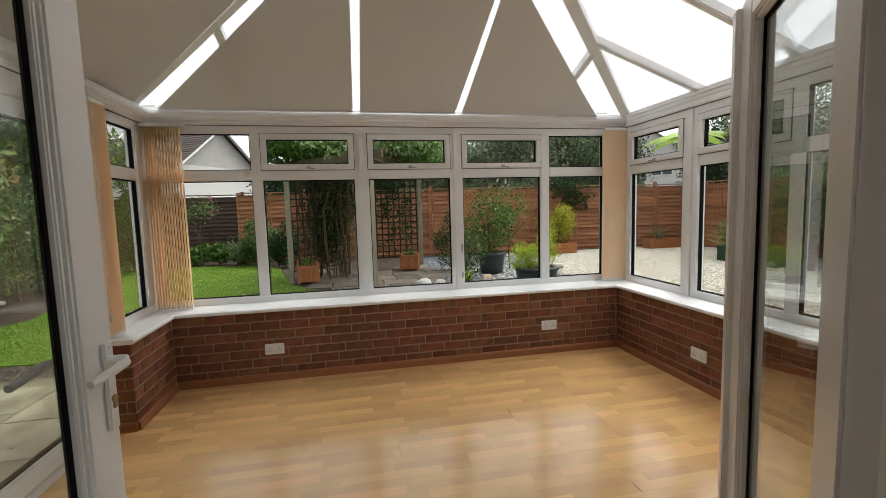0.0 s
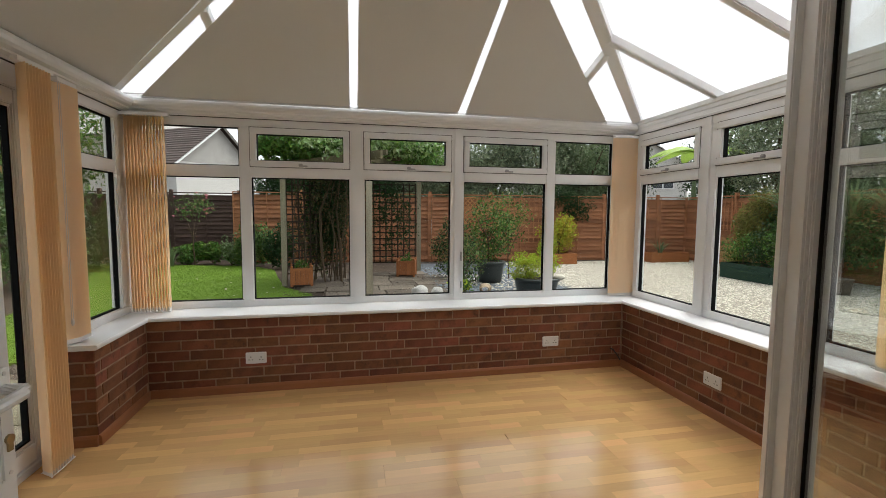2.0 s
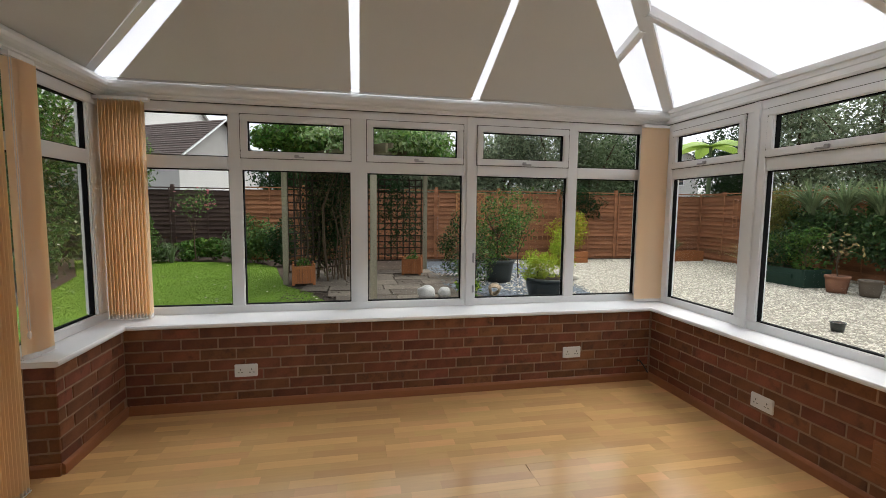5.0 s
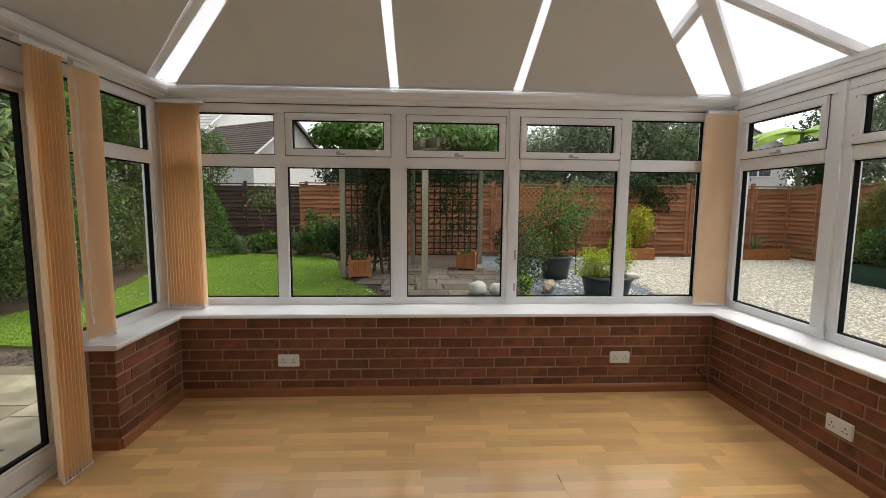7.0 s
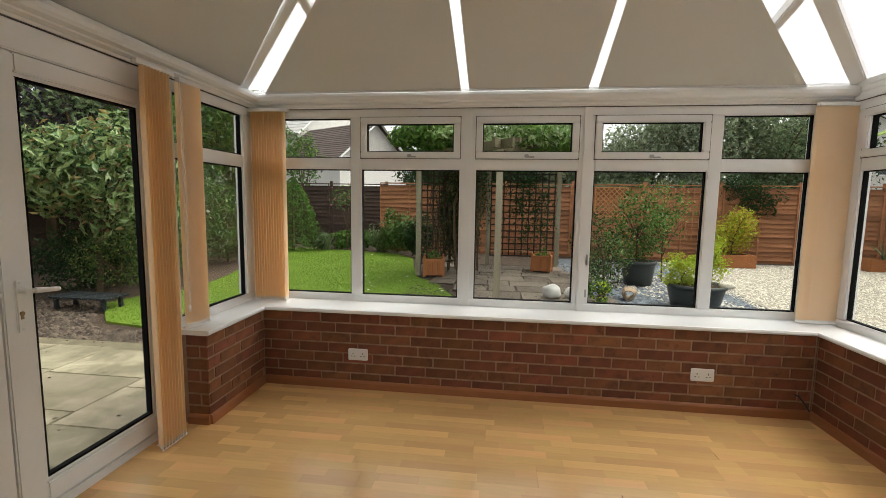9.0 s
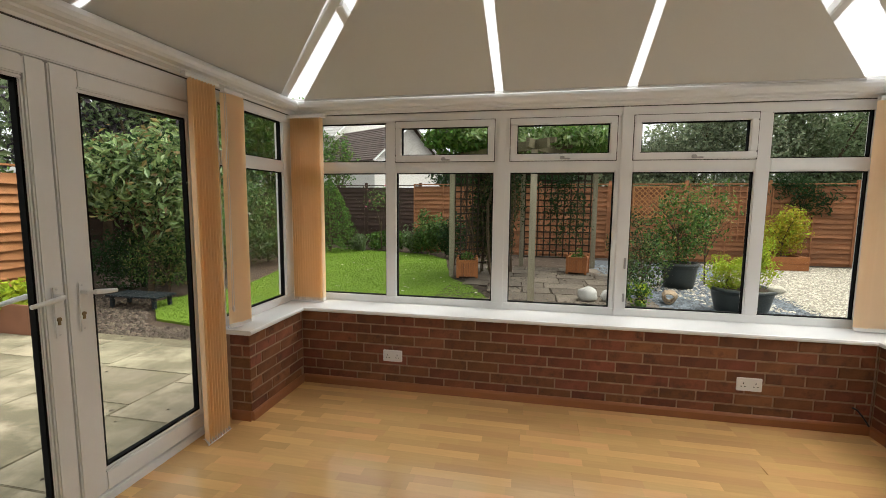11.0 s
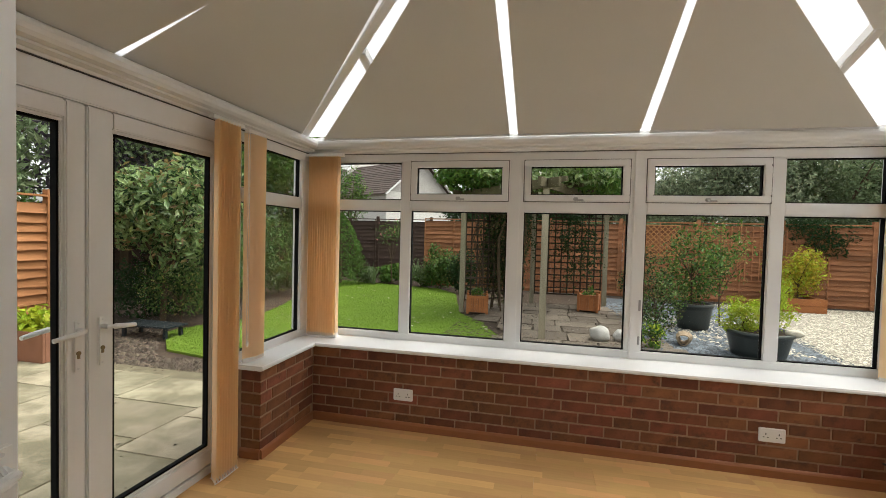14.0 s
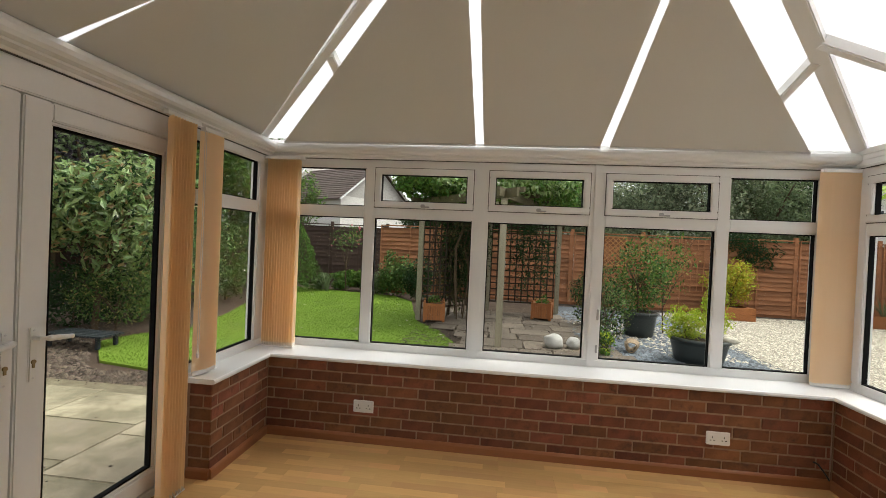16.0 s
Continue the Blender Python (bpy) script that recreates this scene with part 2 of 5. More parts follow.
box("side_wall", (-1.85, -2.7, -0.2), (-1.72, HOUSE - 0.3, 2.5), PLASTER, wall_room, bevel=0)
box("side_wall", (2.7, -2.7, -0.2), (2.83, HOUSE - 0.3, 2.5), PLASTER, wall_room, bevel=0)
# unseen end wall, with an opening added to let daylight onto doors and floor
box("end_wall", (-1.72, -2.7, -0.2), (2.7, -2.6, 0.85), PLASTER, wall_room, bevel=0)
box("end_wall", (-1.72, -2.7, 2.15), (2.7, -2.6, 2.5), PLASTER, wall_room, bevel=0)
box("end_wall", (-1.72, -2.7, 0.85), (-0.9, -2.6, 2.15), PLASTER, wall_room, bevel=0)
box("end_wall", (1.9, -2.7, 0.85), (2.7, -2.6, 2.15), PLASTER, wall_room, bevel=0)
tagged(box("ceiling_room", (-1.72, -2.6, 2.4), (2.7, HOUSE - 0.3, 2.5), PLASTER, bevel=0), "plain pale ceiling of the room behind", "ceiling", kind="structure")

# sills
sill = thing("window_sill", label="glossy white sill board running round the low walls", category="window sill", kind="structure")


def sill_profile(depth, back):
    return [(back, -0.03), (-depth + 0.012, -0.03), (-depth + 0.003, -0.026), (-depth, -0.015), (-depth + 0.003, -0.004), (-depth + 0.012, 0.0), (back, 0.0)]


bm = bmesh.new()
add_extrusion(bm, sill_profile(0.02, WIN_B - BACK + 0.04), (LEFT + 0.0, BACK - 0.008, SILL_TOP), (RIGHT - 0.0, BACK - 0.008, SILL_TOP), (0, 1, 0))
part("sill_board", bm, SILL, sill)
bm = bmesh.new()
add_extrusion(bm, sill_profile(0.02, WIN_R - RIGHT + 0.04), (RIGHT - 0.008, HOUSE + 0.002, SILL_TOP - 0.001), (RIGHT - 0.008, WIN_B + 0.03, SILL_TOP - 0.001), (1, 0, 0))
part("sill_board", bm, SILL, sill)
bm = bmesh.new()
add_extrusion(bm, sill_profile(0.02, LEFT - WIN_L + 0.04), (LEFT + 0.008, 3.0, SILL_TOP - 0.001), (LEFT + 0.008, WIN_B + 0.03, SILL_TOP - 0.001), (-1, 0, 0))
part("sill_board", bm, SILL, sill)

# skirting
skirt = thing("skirting", label="reddish stained wooden skirting at the foot of the bricks", category="skirting", kind="structure")
SK = [(0.0, 0.0), (-0.016, 0.0), (-0.016, 0.045), (-0.011, 0.056), (-0.004, 0.062), (0.0, 0.062)]
for a, b, d in (((LEFT + 0.016, BACK, 0), (RIGHT - 0.016, BACK, 0), (0, 1, 0)), ((RIGHT, HOUSE, 0), (RIGHT, BACK, 0), (1, 0, 0)), ((LEFT, 3.02, 0), (LEFT, BACK, 0), (-1, 0, 0)), ((LEFT, 3.02, 0), (-1.56, 3.02, 0), (0, 1, 0))):
    bm = bmesh.new()
    add_extrusion(bm, SK, a, b, d)
    part("skirting_board", bm, SKIRT, skirt)


# ---- windows ----
def pane(parent, at, u0, u1, z0, z1, w=0.03, glass=GLASS, ring=0.007, proud=0.012):
    g = box("pane", at(u0 - 0.008, w, z0 - 0.008), at(u1 + 0.008, w + 0.005, z1 + 0.008), glass, parent, bevel=0)
    g.visible_shadow = False
    bm = bmesh.new()
    for a, b in (((u0, z0), (u1, z0 + ring)), ((u0, z1 - ring), (u1, z1)), ((u0, z0 + ring), (u0 + ring, z1 - ring)), ((u1 - ring, z0 + ring), (u1, z1 - ring))):
        add_box(bm, at(a[0], w - proud, a[1]), at(b[0], w + 0.006 + proud, b[1]))
    part("gasket", bm, GASKET, g)
    return g


def member(name, parent, at, u0, u1, z0, z1, w0=0.0, w1=0.07, bevel=0.006, mat=UPVC):
    return box(name, at(u0, w0, z0), at(u1, w1, z1), mat, parent, bevel=bevel)


def opener(parent, at, u0, u1, z0, z1, hu):
    """A top-hung sash with its handle; outer edges u0..u1, z0..z1."""
    s = thing("sash")
    s.parent = parent
    f = 0.048
    member("rail", s, at, u0, u1, z0, z0 + f, -0.016, 0.045)
    member("rail", s, at, u0, u1, z1 - f, z1, -0.016, 0.045)
    member("stile", s, at, u0, u0 + f, z0 + f, z1 - f, -0.015, 0.045)
    member("stile", s, at, u1 - f, u1, z0 + f, z1 - f, -0.015, 0.045)
    g = box("pane", at(u0 + f - 0.006, 0.02, z0 + f - 0.006), at(u1 - f + 0.006, 0.025, z1 - f + 0.006), GLASS, s, bevel=0)
    g.visible_shadow = False
    bm = bmesh.new()
    r = 0.006
    a0, a1, b0, b1 = u0 + f, u1 - f, z0 + f, z1 - f
    for a, b in (((a0, b0), (a1, b0 + r)), ((a0, b1 - r), (a1, b1)), ((a0, b0 + r), (a0 + r, b1 - r)), ((a1 - r, b0 + r), (a1, b1 - r))):
        add_box(bm, at(a[0], 0.004, a[1]), at(b[0], 0.036, b[1]))
    part("gasket", bm, GASKET, s)
    # dark ring stands in for the shade between sash and frame
    bm = bmesh.new()
    e = 0.005
    for a, b in (((u0 - e, z0 - e), (u1 + e, z0)), ((u0 - e, z1), (u1 + e, z1 + e)), ((u0 - e, z0), (u0, z1)), ((u1, z0), (u1 + e, z1))):
        add_box(bm, at(a[0], -0.004, a[1]), at(b[0], 0.002, b[1]))
    part("seal", bm, SHADOW_LINE, s, "thin dark shadow line round the sash")
    bm = bmesh.new()
    add_box(bm, at(hu - 0.016, -0.03, z0 + 0.006), at(hu + 0.016, -0.016, z0 + 0.03), 0.004)
    add_box(bm, at(hu - 0.012, -0.045, z0 + 0.004), at(hu + 0.055, -0.031, z0 + 0.015), 0.004)
    part("handle", bm, HANDLE, s, "small metal window handle")


def window(name, label, at, ends, columns, openers, lower_z=(0.65, 1.625), upper_z=(1.712, 2.008), hide=()):
    """columns: glass widths (u0, u1); openers: which of them carry a top sash."""
    win = thing(name, label=label, category="window", kind="structure")
    z0, z1 = 0.573, 2.075
    e0, e1 = ends
    member("head", win, at, e0, e1, upper_z[1], z1)
    member("bottom_rail", win, at, e0, e1, z0, lower_z[0])
    edges = [e0] + [v for c in columns for v in c] + [e1]
    for k in range(0, len(edges), 2):
        member("mullion", win, at, edges[k], edges[k + 1], lower_z[0], upper_z[1], -0.001, 0.071)
        if edges[k + 1] - edges[k] > 0.1 and 0 < k < len(edges) - 2:
            mid = (edges[k] + edges[k + 1]) / 2
            member("cover_strip", win, at, mid - 0.028, mid + 0.028, z0 - 0.01, z1 - 0.004, -0.012, 0.0, 0.004)
    for k, (u0, u1) in enumerate(columns):
        member("transom", win, at, u0, u1, lower_z[1], upper_z[0], 0.0, 0.07)
        pane(win, at, u0, u1, *lower_z)
        if k in openers:
            opener(win, at, u0 - 0.003, u1 + 0.003, upper_z[0] - 0.003, upper_z[1] + 0.003, (u0 + u1) / 2 + openers[k])
        else:
            pane(win, at, u0, u1, *upper_z)
    return win


window("window_1", "long white plastic-framed window with three top vents", on_back, (WIN_L + 0.002, WIN_R - 0.002),
       [(-1.54, -0.832), (-0.746, 0.008), (0.132, 0.862), (0.98, 1.742), (1.832, 2.40)], {1: 0.0, 2: 0.0, 3: 0.0})
window("window_2", "white plastic-framed side window over the gravel", on_right, (HOUSE + 0.001, WIN_B - 0.002),
       [(HOUSE + 0.07, 1.2), (1.36, 2.14), (2.225, 2.948), (3.115, 3.79)], {2: -0.02, 3: -0.02})
window("window_3", "narrow white plastic-framed window above the short wall", on_left, (2.985, WIN_B - 0.002), [(3.07, 3.78)], {})


# window handles on the tall opener of the long window
wh = thing("window_handle", on_back(0.91, -0.012, 1.0), "small grey window catch on a white mullion", "window handle")
bm = bmesh.new()
add_box(bm, on_back(0.952, -0.012, 0.94), on_back(0.966, 0.0, 1.02), 0.003)
part("latch", bm, HANDLE, wh)
bm = bmesh.new()
add_box(bm, on_back(0.952, -0.012, 0.70), on_back(0.966, 0.0, 0.76), 0.003)
part("latch", bm, HANDLE, wh)


# ---- lever handles and glazed doors ----
def lever(parent, at, u, z, side, toward, label="white lever handle on a long plate"):
    """A door handle: plate, lever, lock. side: -1 stands inwards, 1 outwards; toward: the way the lever points along u."""
    w = 0.0 if side < 0 else 0.062
    h = thing("handle", label=label)
    h.parent = parent
    bm = bmesh.new()
    add_box(bm, at(u - 0.017, w, z - 0.155), at(u + 0.017, w + side * 0.011, z + 0.065), 0.005)
    part("plate", bm, WHITE_PLASTIC, h)
    bm = bmesh.new()
    pts = [at(u, w + side * 0.008, z + 0.02), at(u, w + side * 0.045, z + 0.02), at(u + toward * 0.02, w + side * 0.058, z + 0.019), at(u + toward * 0.06, w + side * 0.058, z + 0.014), at(u + toward * 0.125, w + side * 0.05, z + 0.006)]
    add_tube(bm, pts, [0.011, 0.011, 0.012, 0.011, 0.009], 10)
    part("lever", bm, WHITE_PLASTIC, h)
    bm = bmesh.new()
    add_tube(bm, [at(u, w + side * 0.006, z - 0.075), at(u, w + side * 0.016, z - 0.075)], [0.009, 0.009], 12)
    add_box(bm, at(u - 0.005, w + side * 0.006, z - 0.098), at(u + 0.005, w + side * 0.015, z - 0.075))
    part("lock", bm, BRASS, h, "dull metal lock barrel")
    for dz in (0.05, -0.14):
        bm = bmesh.new()
        add_tube(bm, [at(u, w + side * 0.01, z + dz), at(u, w + side * 0.0125, z + dz)], [0.004, 0.004], 8)
        part("screw", bm, STEEL, h)


def leaf(parent, at, u0, u1, z0, z1, stile=0.105, top=0.075, bottom=0.12, glass=GLASS):
    """One glazed door leaf with its stiles, rails, beads and pane."""
    member("stile", parent, at, u0, u0 + stile, z0, z1, 0.0, 0.062)
    member("stile", parent, at, u1 - stile, u1, z0, z1, 0.0, 0.062)
    member("rail", parent, at, u0 + stile, u1 - stile, z1 - top, z1, 0.0005, 0.0615)
    member("rail", parent, at, u0 + stile, u1 - stile, z0, z0 + bottom, 0.0005, 0.0615)
    a0, a1, b0, b1 = u0 + stile, u1 - stile, z0 + bottom, z1 - top
    bm = bmesh.new()
    k = 0.014
    for p, q in (((a0, b0), (a1, b0 + k)), ((a0, b1 - k), (a1, b1)), ((a0, b0 + k), (a0 + k, b1 - k)), ((a1 - k, b0 + k), (a1, b1 - k))):
        add_box(bm, at(p[0], 0.012, p[1]), at(q[0], 0.05, q[1]), 0.004)
    part("bead", bm, UPVC, parent)
    pane(parent, at, a0 + k, a1 - k, b0 + k, b1 - k, 0.03, glass, 0.01, 0.003 if glass is DOOR_GLASS else 0.012)


# garden doors in the left wall
garden = thing("door_1", label="closed white plastic double doors to the patio", category="door", kind="structure")
member("head", garden, on_left, 1.17, 2.985, 1.953, 2.075, 0.0, 0.07)
member("jamb", garden, on_left, 1.17, 1.225, 0.0, 1.953, 0.0, 0.07)
member("jamb", garden, on_left, 2.945, 2.985, 0.0, 1.953, 0.0, 0.07)
member("threshold", garden, on_left, 1.17, 2.985, -0.02, 0.04, -0.01, 0.09)
for u0, u1, hu, tw, st in ((1.228, 2.086, 2.047, -1, 0.08), (2.094, 2.942, 2.15, 1, 0.112)):
    d = thing("leaf")
    d.parent = garden
    leaf(d, on_left, u0, u1, 0.045, 1.948, st, 0.075, 0.095)
    lever(d, on_left, hu, 0.985, -1, tw)
    lever(d, on_left, hu, 0.985, 1, tw)
tagged(box("wall_house_side", (WIN_L - 0.08, HOUSE, -0.2), (WIN_L, 1.168, 2.075), PLASTER, bevel=0), "short plain wall beside the garden doors", "wall", kind="structure")

# doors of the house, standing open
house_door = thing("door_2", label="open white plastic double doors into the conservatory", category="door", kind="structure")
JY = HOUSE + 0.075
for a, b in ((DOOR_A - 0.01, DOOR_A + 0.045), (DOOR_B - 0.045, DOOR_B + 0.01)):
    box("jamb", (a, JY - 0.14, -0.01), (b, JY, 2.03), UPVC, house_door)
box("head", (DOOR_A + 0.045, JY - 0.14, 1.96), (DOOR_B - 0.045, JY, 2.029), UPVC, house_door)
box("threshold", (DOOR_A + 0.045, JY - 0.12, -0.011), (DOOR_B - 0.045, JY, 0.012), GREY_UPVC, house_door)


def open_leaf(hinge, free, inner, handle, astragal):
    """A leaf from its hinge line to its free edge (plan points); inner: the plan direction of its room face."""
    h, f = Vector((*hinge, 0)), Vector((*free, 0))
    along = (f - h).normalized()
    wide = (f - h).length
    out = Vector((-inner[0], -inner[1], 0))
    out = (out - along * out.dot(along)).normalized()

    d = thing("leaf")
    d.parent = house_door
    m = Matrix((along, out, Vector((0, 0, 1)))).transposed().to_4x4()
    m.translation = h

    def flat(u, w, z):
        return (u, w, z)

    before = set(bpy.data.objects)
    leaf(d, flat, 0.0, wide, 0.018, 1.955, 0.105, 0.075, 0.12, DOOR_GLASS)
    if handle:
        lever(d, flat, wide - 0.03, 1.0, -1, -1)
        lever(d, flat, wide - 0.03, 1.0, 1, -1, "grey-white outer lever handle")
    if astragal:
        box("cover_strip", (wide - 0.01, -0.018, 0.02), (wide + 0.035, 0.03, 1.94), UPVC, d)
    for z in (0.3, 0.82, 1.65):
        bm = bmesh.new()
        add_tube(bm, [(-0.006, 0.072, z - 0.05), (-0.006, 0.072, z + 0.05)], [0.011, 0.011], 10)
        add_box(bm, (0.0, 0.06, z - 0.045), (0.04, 0.072, z + 0.045), 0.003)
        part("hinge", bm, WHITE_PLASTIC, d, "white plastic flag hinge")
    d.matrix_basis = m
    return d


open_leaf((-0.715, 0.47), (-0.62, 1.19), (1, 0), True, False)
open_leaf((0.752, 0.555), (1.172, 1.19), (-1, 0.4), False, True)

# ---- roof ----
APEX = ((EAVE_L + EAVE_R) / 2, EAVE_B - (EAVE_R - EAVE_L) / 2)


def roof_z(x, y, off=0.0):
    return EAVE_Z + off + SLOPE * min(EAVE_B - y, EAVE_R - x, x - EAVE_L)


def roof_pt(x, y, off=0.0):
    return Vector((x, y, roof_z(x, y, off)))


AX, AY = APEX
bm = bmesh.new()
for ring in (((EAVE_L, EAVE_B), (EAVE_R, EAVE_B), (AX, AY)), ((EAVE_R, EAVE_B), (EAVE_R, HOUSE - 0.28), (AX, HOUSE - 0.28), (AX, AY)), ((EAVE_L, HOUSE - 0.28), (EAVE_L, EAVE_B), (AX, AY), (AX, HOUSE - 0.28))):
    low = [bm.verts.new(roof_pt(x, y, 0.022)) for x, y in ring]
    high = [bm.verts.new(roof_pt(x, y, 0.038)) for x, y in ring]
    bm.faces.new(low[::-1])
    bm.faces.new(high)
    for k in range(len(ring)):
        bm.faces.new((low[k], low[(k + 1) % len(ring)], high[(k + 1) % len(ring)], high[k]))
roof = part("ceiling", bm, OPAL)
tagged(roof, "pitched opal polycarbonate roof glowing with daylight", "ceiling", kind="structure")

frame_roof = thing("roof_frame", label="white bars of the hipped conservatory roof", category="roof frame", kind="structure")


def rafter(name, a, b, wide, deep, low):
    bm = bmesh.new()
    p, q = roof_pt(*a, low + deep / 2), roof_pt(*b, low + deep / 2)
    add_bar(bm, p, q, wide, deep)
    edges = list(bm.edges)
    bmesh.ops.bevel(bm, geom=edges, offset=min(0.006, wide / 5), segments=2, affect="EDGES")
    return part(name, bm, UPVC, frame_roof)


rafter("hip_rafter", (EAVE_R, EAVE_B), (AX, AY), 0.085, 0.062, -0.04)
rafter("hip_rafter", (EAVE_L - 0.043, EAVE_B - 0.058), (AX - 0.043, AY - 0.058), 0.06, 0.05, -0.03)
rafter("ridge", (AX, AY), (AX, HOUSE), 0.12, 0.08, -0.06)
for y in (2.975, 2.195, 1.33):
    if y > AY:
        reach = EAVE_R - (EAVE_B - y)
    else:
        reach = AX + 0.06
    rafter("rafter", (EAVE_R, y), (reach + 0.03, y), 0.052, 0.06, -0.039)
rafter("rafter", (1.79, EAVE_B), (1.79, EAVE_B - (EAVE_R - 1.79) + 0.03), 0.052, 0.06, -0.039)
rafter("rafter", (-0.785, EAVE_B), (-0.785, EAVE_B - (-0.785 - EAVE_L) - 0.06), 0.052, 0.06, -0.039)

beam = thing("eaves_beam", label="white moulded beam round the foot of the roof", category="beam", kind="structure")
ROUND = [(0.06, 0.0), (-0.012, 0.0), (-0.018, 0.012), (-0.05, 0.02), (-0.052, 0.03), (-0.085, 0.036), (-0.098, 0.05), (-0.102, 0.07), (-0.094, 0.09), (-0.08, 0.1), (0.06, 0.1)]
FLAT = [(0.06, 0.0), (-0.012, 0.0), (-0.016, 0.016), (-0.006, 0.02), (-0.006, 0.05), (-0.01, 0.054), (-0.01, 0.082), (-0.02, 0.088), (-0.02, 0.118), (0.06, 0.118)]
bm = bmesh.new()
add_extrusion(bm, ROUND, (WIN_L - 0.06, WIN_B, 2.077), (WIN_R + 0.06, WIN_B, 2.077), (0, 1, 0))
part("beam_cover", bm, UPVC, beam)
bm = bmesh.new()
add_extrusion(bm, ROUND, (WIN_L, HOUSE, 2.0775), (WIN_L, WIN_B - 0.03, 2.0775), (-1, 0, 0))
part("beam_cover", bm, UPVC, beam)
bm = bmesh.new()
add_extrusion(bm, FLAT, (WIN_R, HOUSE, 2.0765), (WIN_R, WIN_B - 0.02, 2.0765), (1, 0, 0))
part("beam_cover", bm, UPVC, beam)
# dark strips draw the shadow line where the beam meets the window heads
for a, b in (((WIN_L, WIN_B - 0.005, 2.0715), (WIN_R, WIN_B, 2.0768)), ((WIN_R - 0.005, HOUSE, 2.0715), (WIN_R, WIN_B - 0.005, 2.0764)), ((WIN_L, HOUSE, 2.0715), (WIN_L + 0.005, WIN_B - 0.005, 2.0774))):
    box("joint_seal", a, b, SHADOW_LINE, beam, "thin dark shadow line at the joint under the beam", bevel=0)
for x0, x1, y0, y1 in ((WIN_L - 0.09, WIN_R + 0.12, WIN_B + 0.01, WIN_B + 0.09), (WIN_L - 0.12, WIN_L - 0.03, HOUSE, WIN_B), (WIN_R + 0.03, WIN_R + 0.12, HOUSE, WIN_B)):
    box("gutter", (x0, y0, 2.078), (x1, y1, 2.215), UPVC, beam, bevel=0)


# ---- roof blinds ----
def roof_blind(label, corners, sag, rows=10, cols=10, drop=0.052):
    """A cloth between four plan corners: foot a, foot b, top b, top a."""
    a, b, c, d = [Vector((*p, 0)) for p in corners]
    blind = thing("roof_blind", (a + b + c + d) / 4 + Vector((0, 0, 2.2)), label, "roof blind", "cloth blinds under the roof")
    top, low = [], []
    for i in range(rows + 1):
        v = i / rows
        for j in range(cols + 1):
            u = j / cols
            p = (a * (1 - u) + b * u) * (1 - v) + (d * (1 - u) + c * u) * v
            z = roof_z(p.x, p.y, -drop) - sag * math.sin(math.pi * v) * (0.6 + 0.4 * math.sin(math.pi * u))
            low.append((p.x, p.y, z - 0.002))
            top.append((p.x, p.y, z))
    n = len(low)
    faces = []
    w = cols + 1
    for i in range(rows):
        for j in range(cols):
            k = i * w + j
            faces.append((k, k + 1, k + w + 1, k + w))
            faces.append((n + k, n + k + w, n + k + w + 1, n + k + 1))
    ob = raw("cloth", low + top, faces, ROOF_CLOTH, blind)
    for p in ob.data.polygons:
        p.use_smooth = True
    bm = bmesh.new()
    p, q = [Vector((e.x, e.y, roof_z(e.x, e.y, -0.06))) for e in (a, b)]
    add_bar(bm, p, q, 0.016, 0.012)
    part("bottom_rail", bm, GREY_UPVC, blind)
    return blind


roof_blind("taupe cloth blind cut to a slope beside the hip", [(-1.45, 3.838), (0.018, 3.83), (0.012, 2.3), (-0.04, 2.31)], 0.012)
roof_blind("taupe cloth blind stretched between two roof bars", [(0.076, 3.83), (0.894, 3.83), (0.868, 2.2), (0.068, 2.2)], 0.012)
roof_blind("taupe cloth blind with a slanting free edge", [(0.957, 3.83), (2.265, 3.848), (0.98, 2.51), (0.908, 2.51)], 0.012)
roof_blind("taupe cloth blind over the short side window", [(-1.568, 2.197), (-1.568, 3.695), (-0.165, 2.235), (-0.17, 2.09)], 0.012, drop=0.044)
roof_blind("taupe cloth blind over the garden doors", [(-1.568, HOUSE + 0.02), (-1.568, 2.152), (0.3, 2.14), (0.3, HOUSE + 0.02)], 0.012)


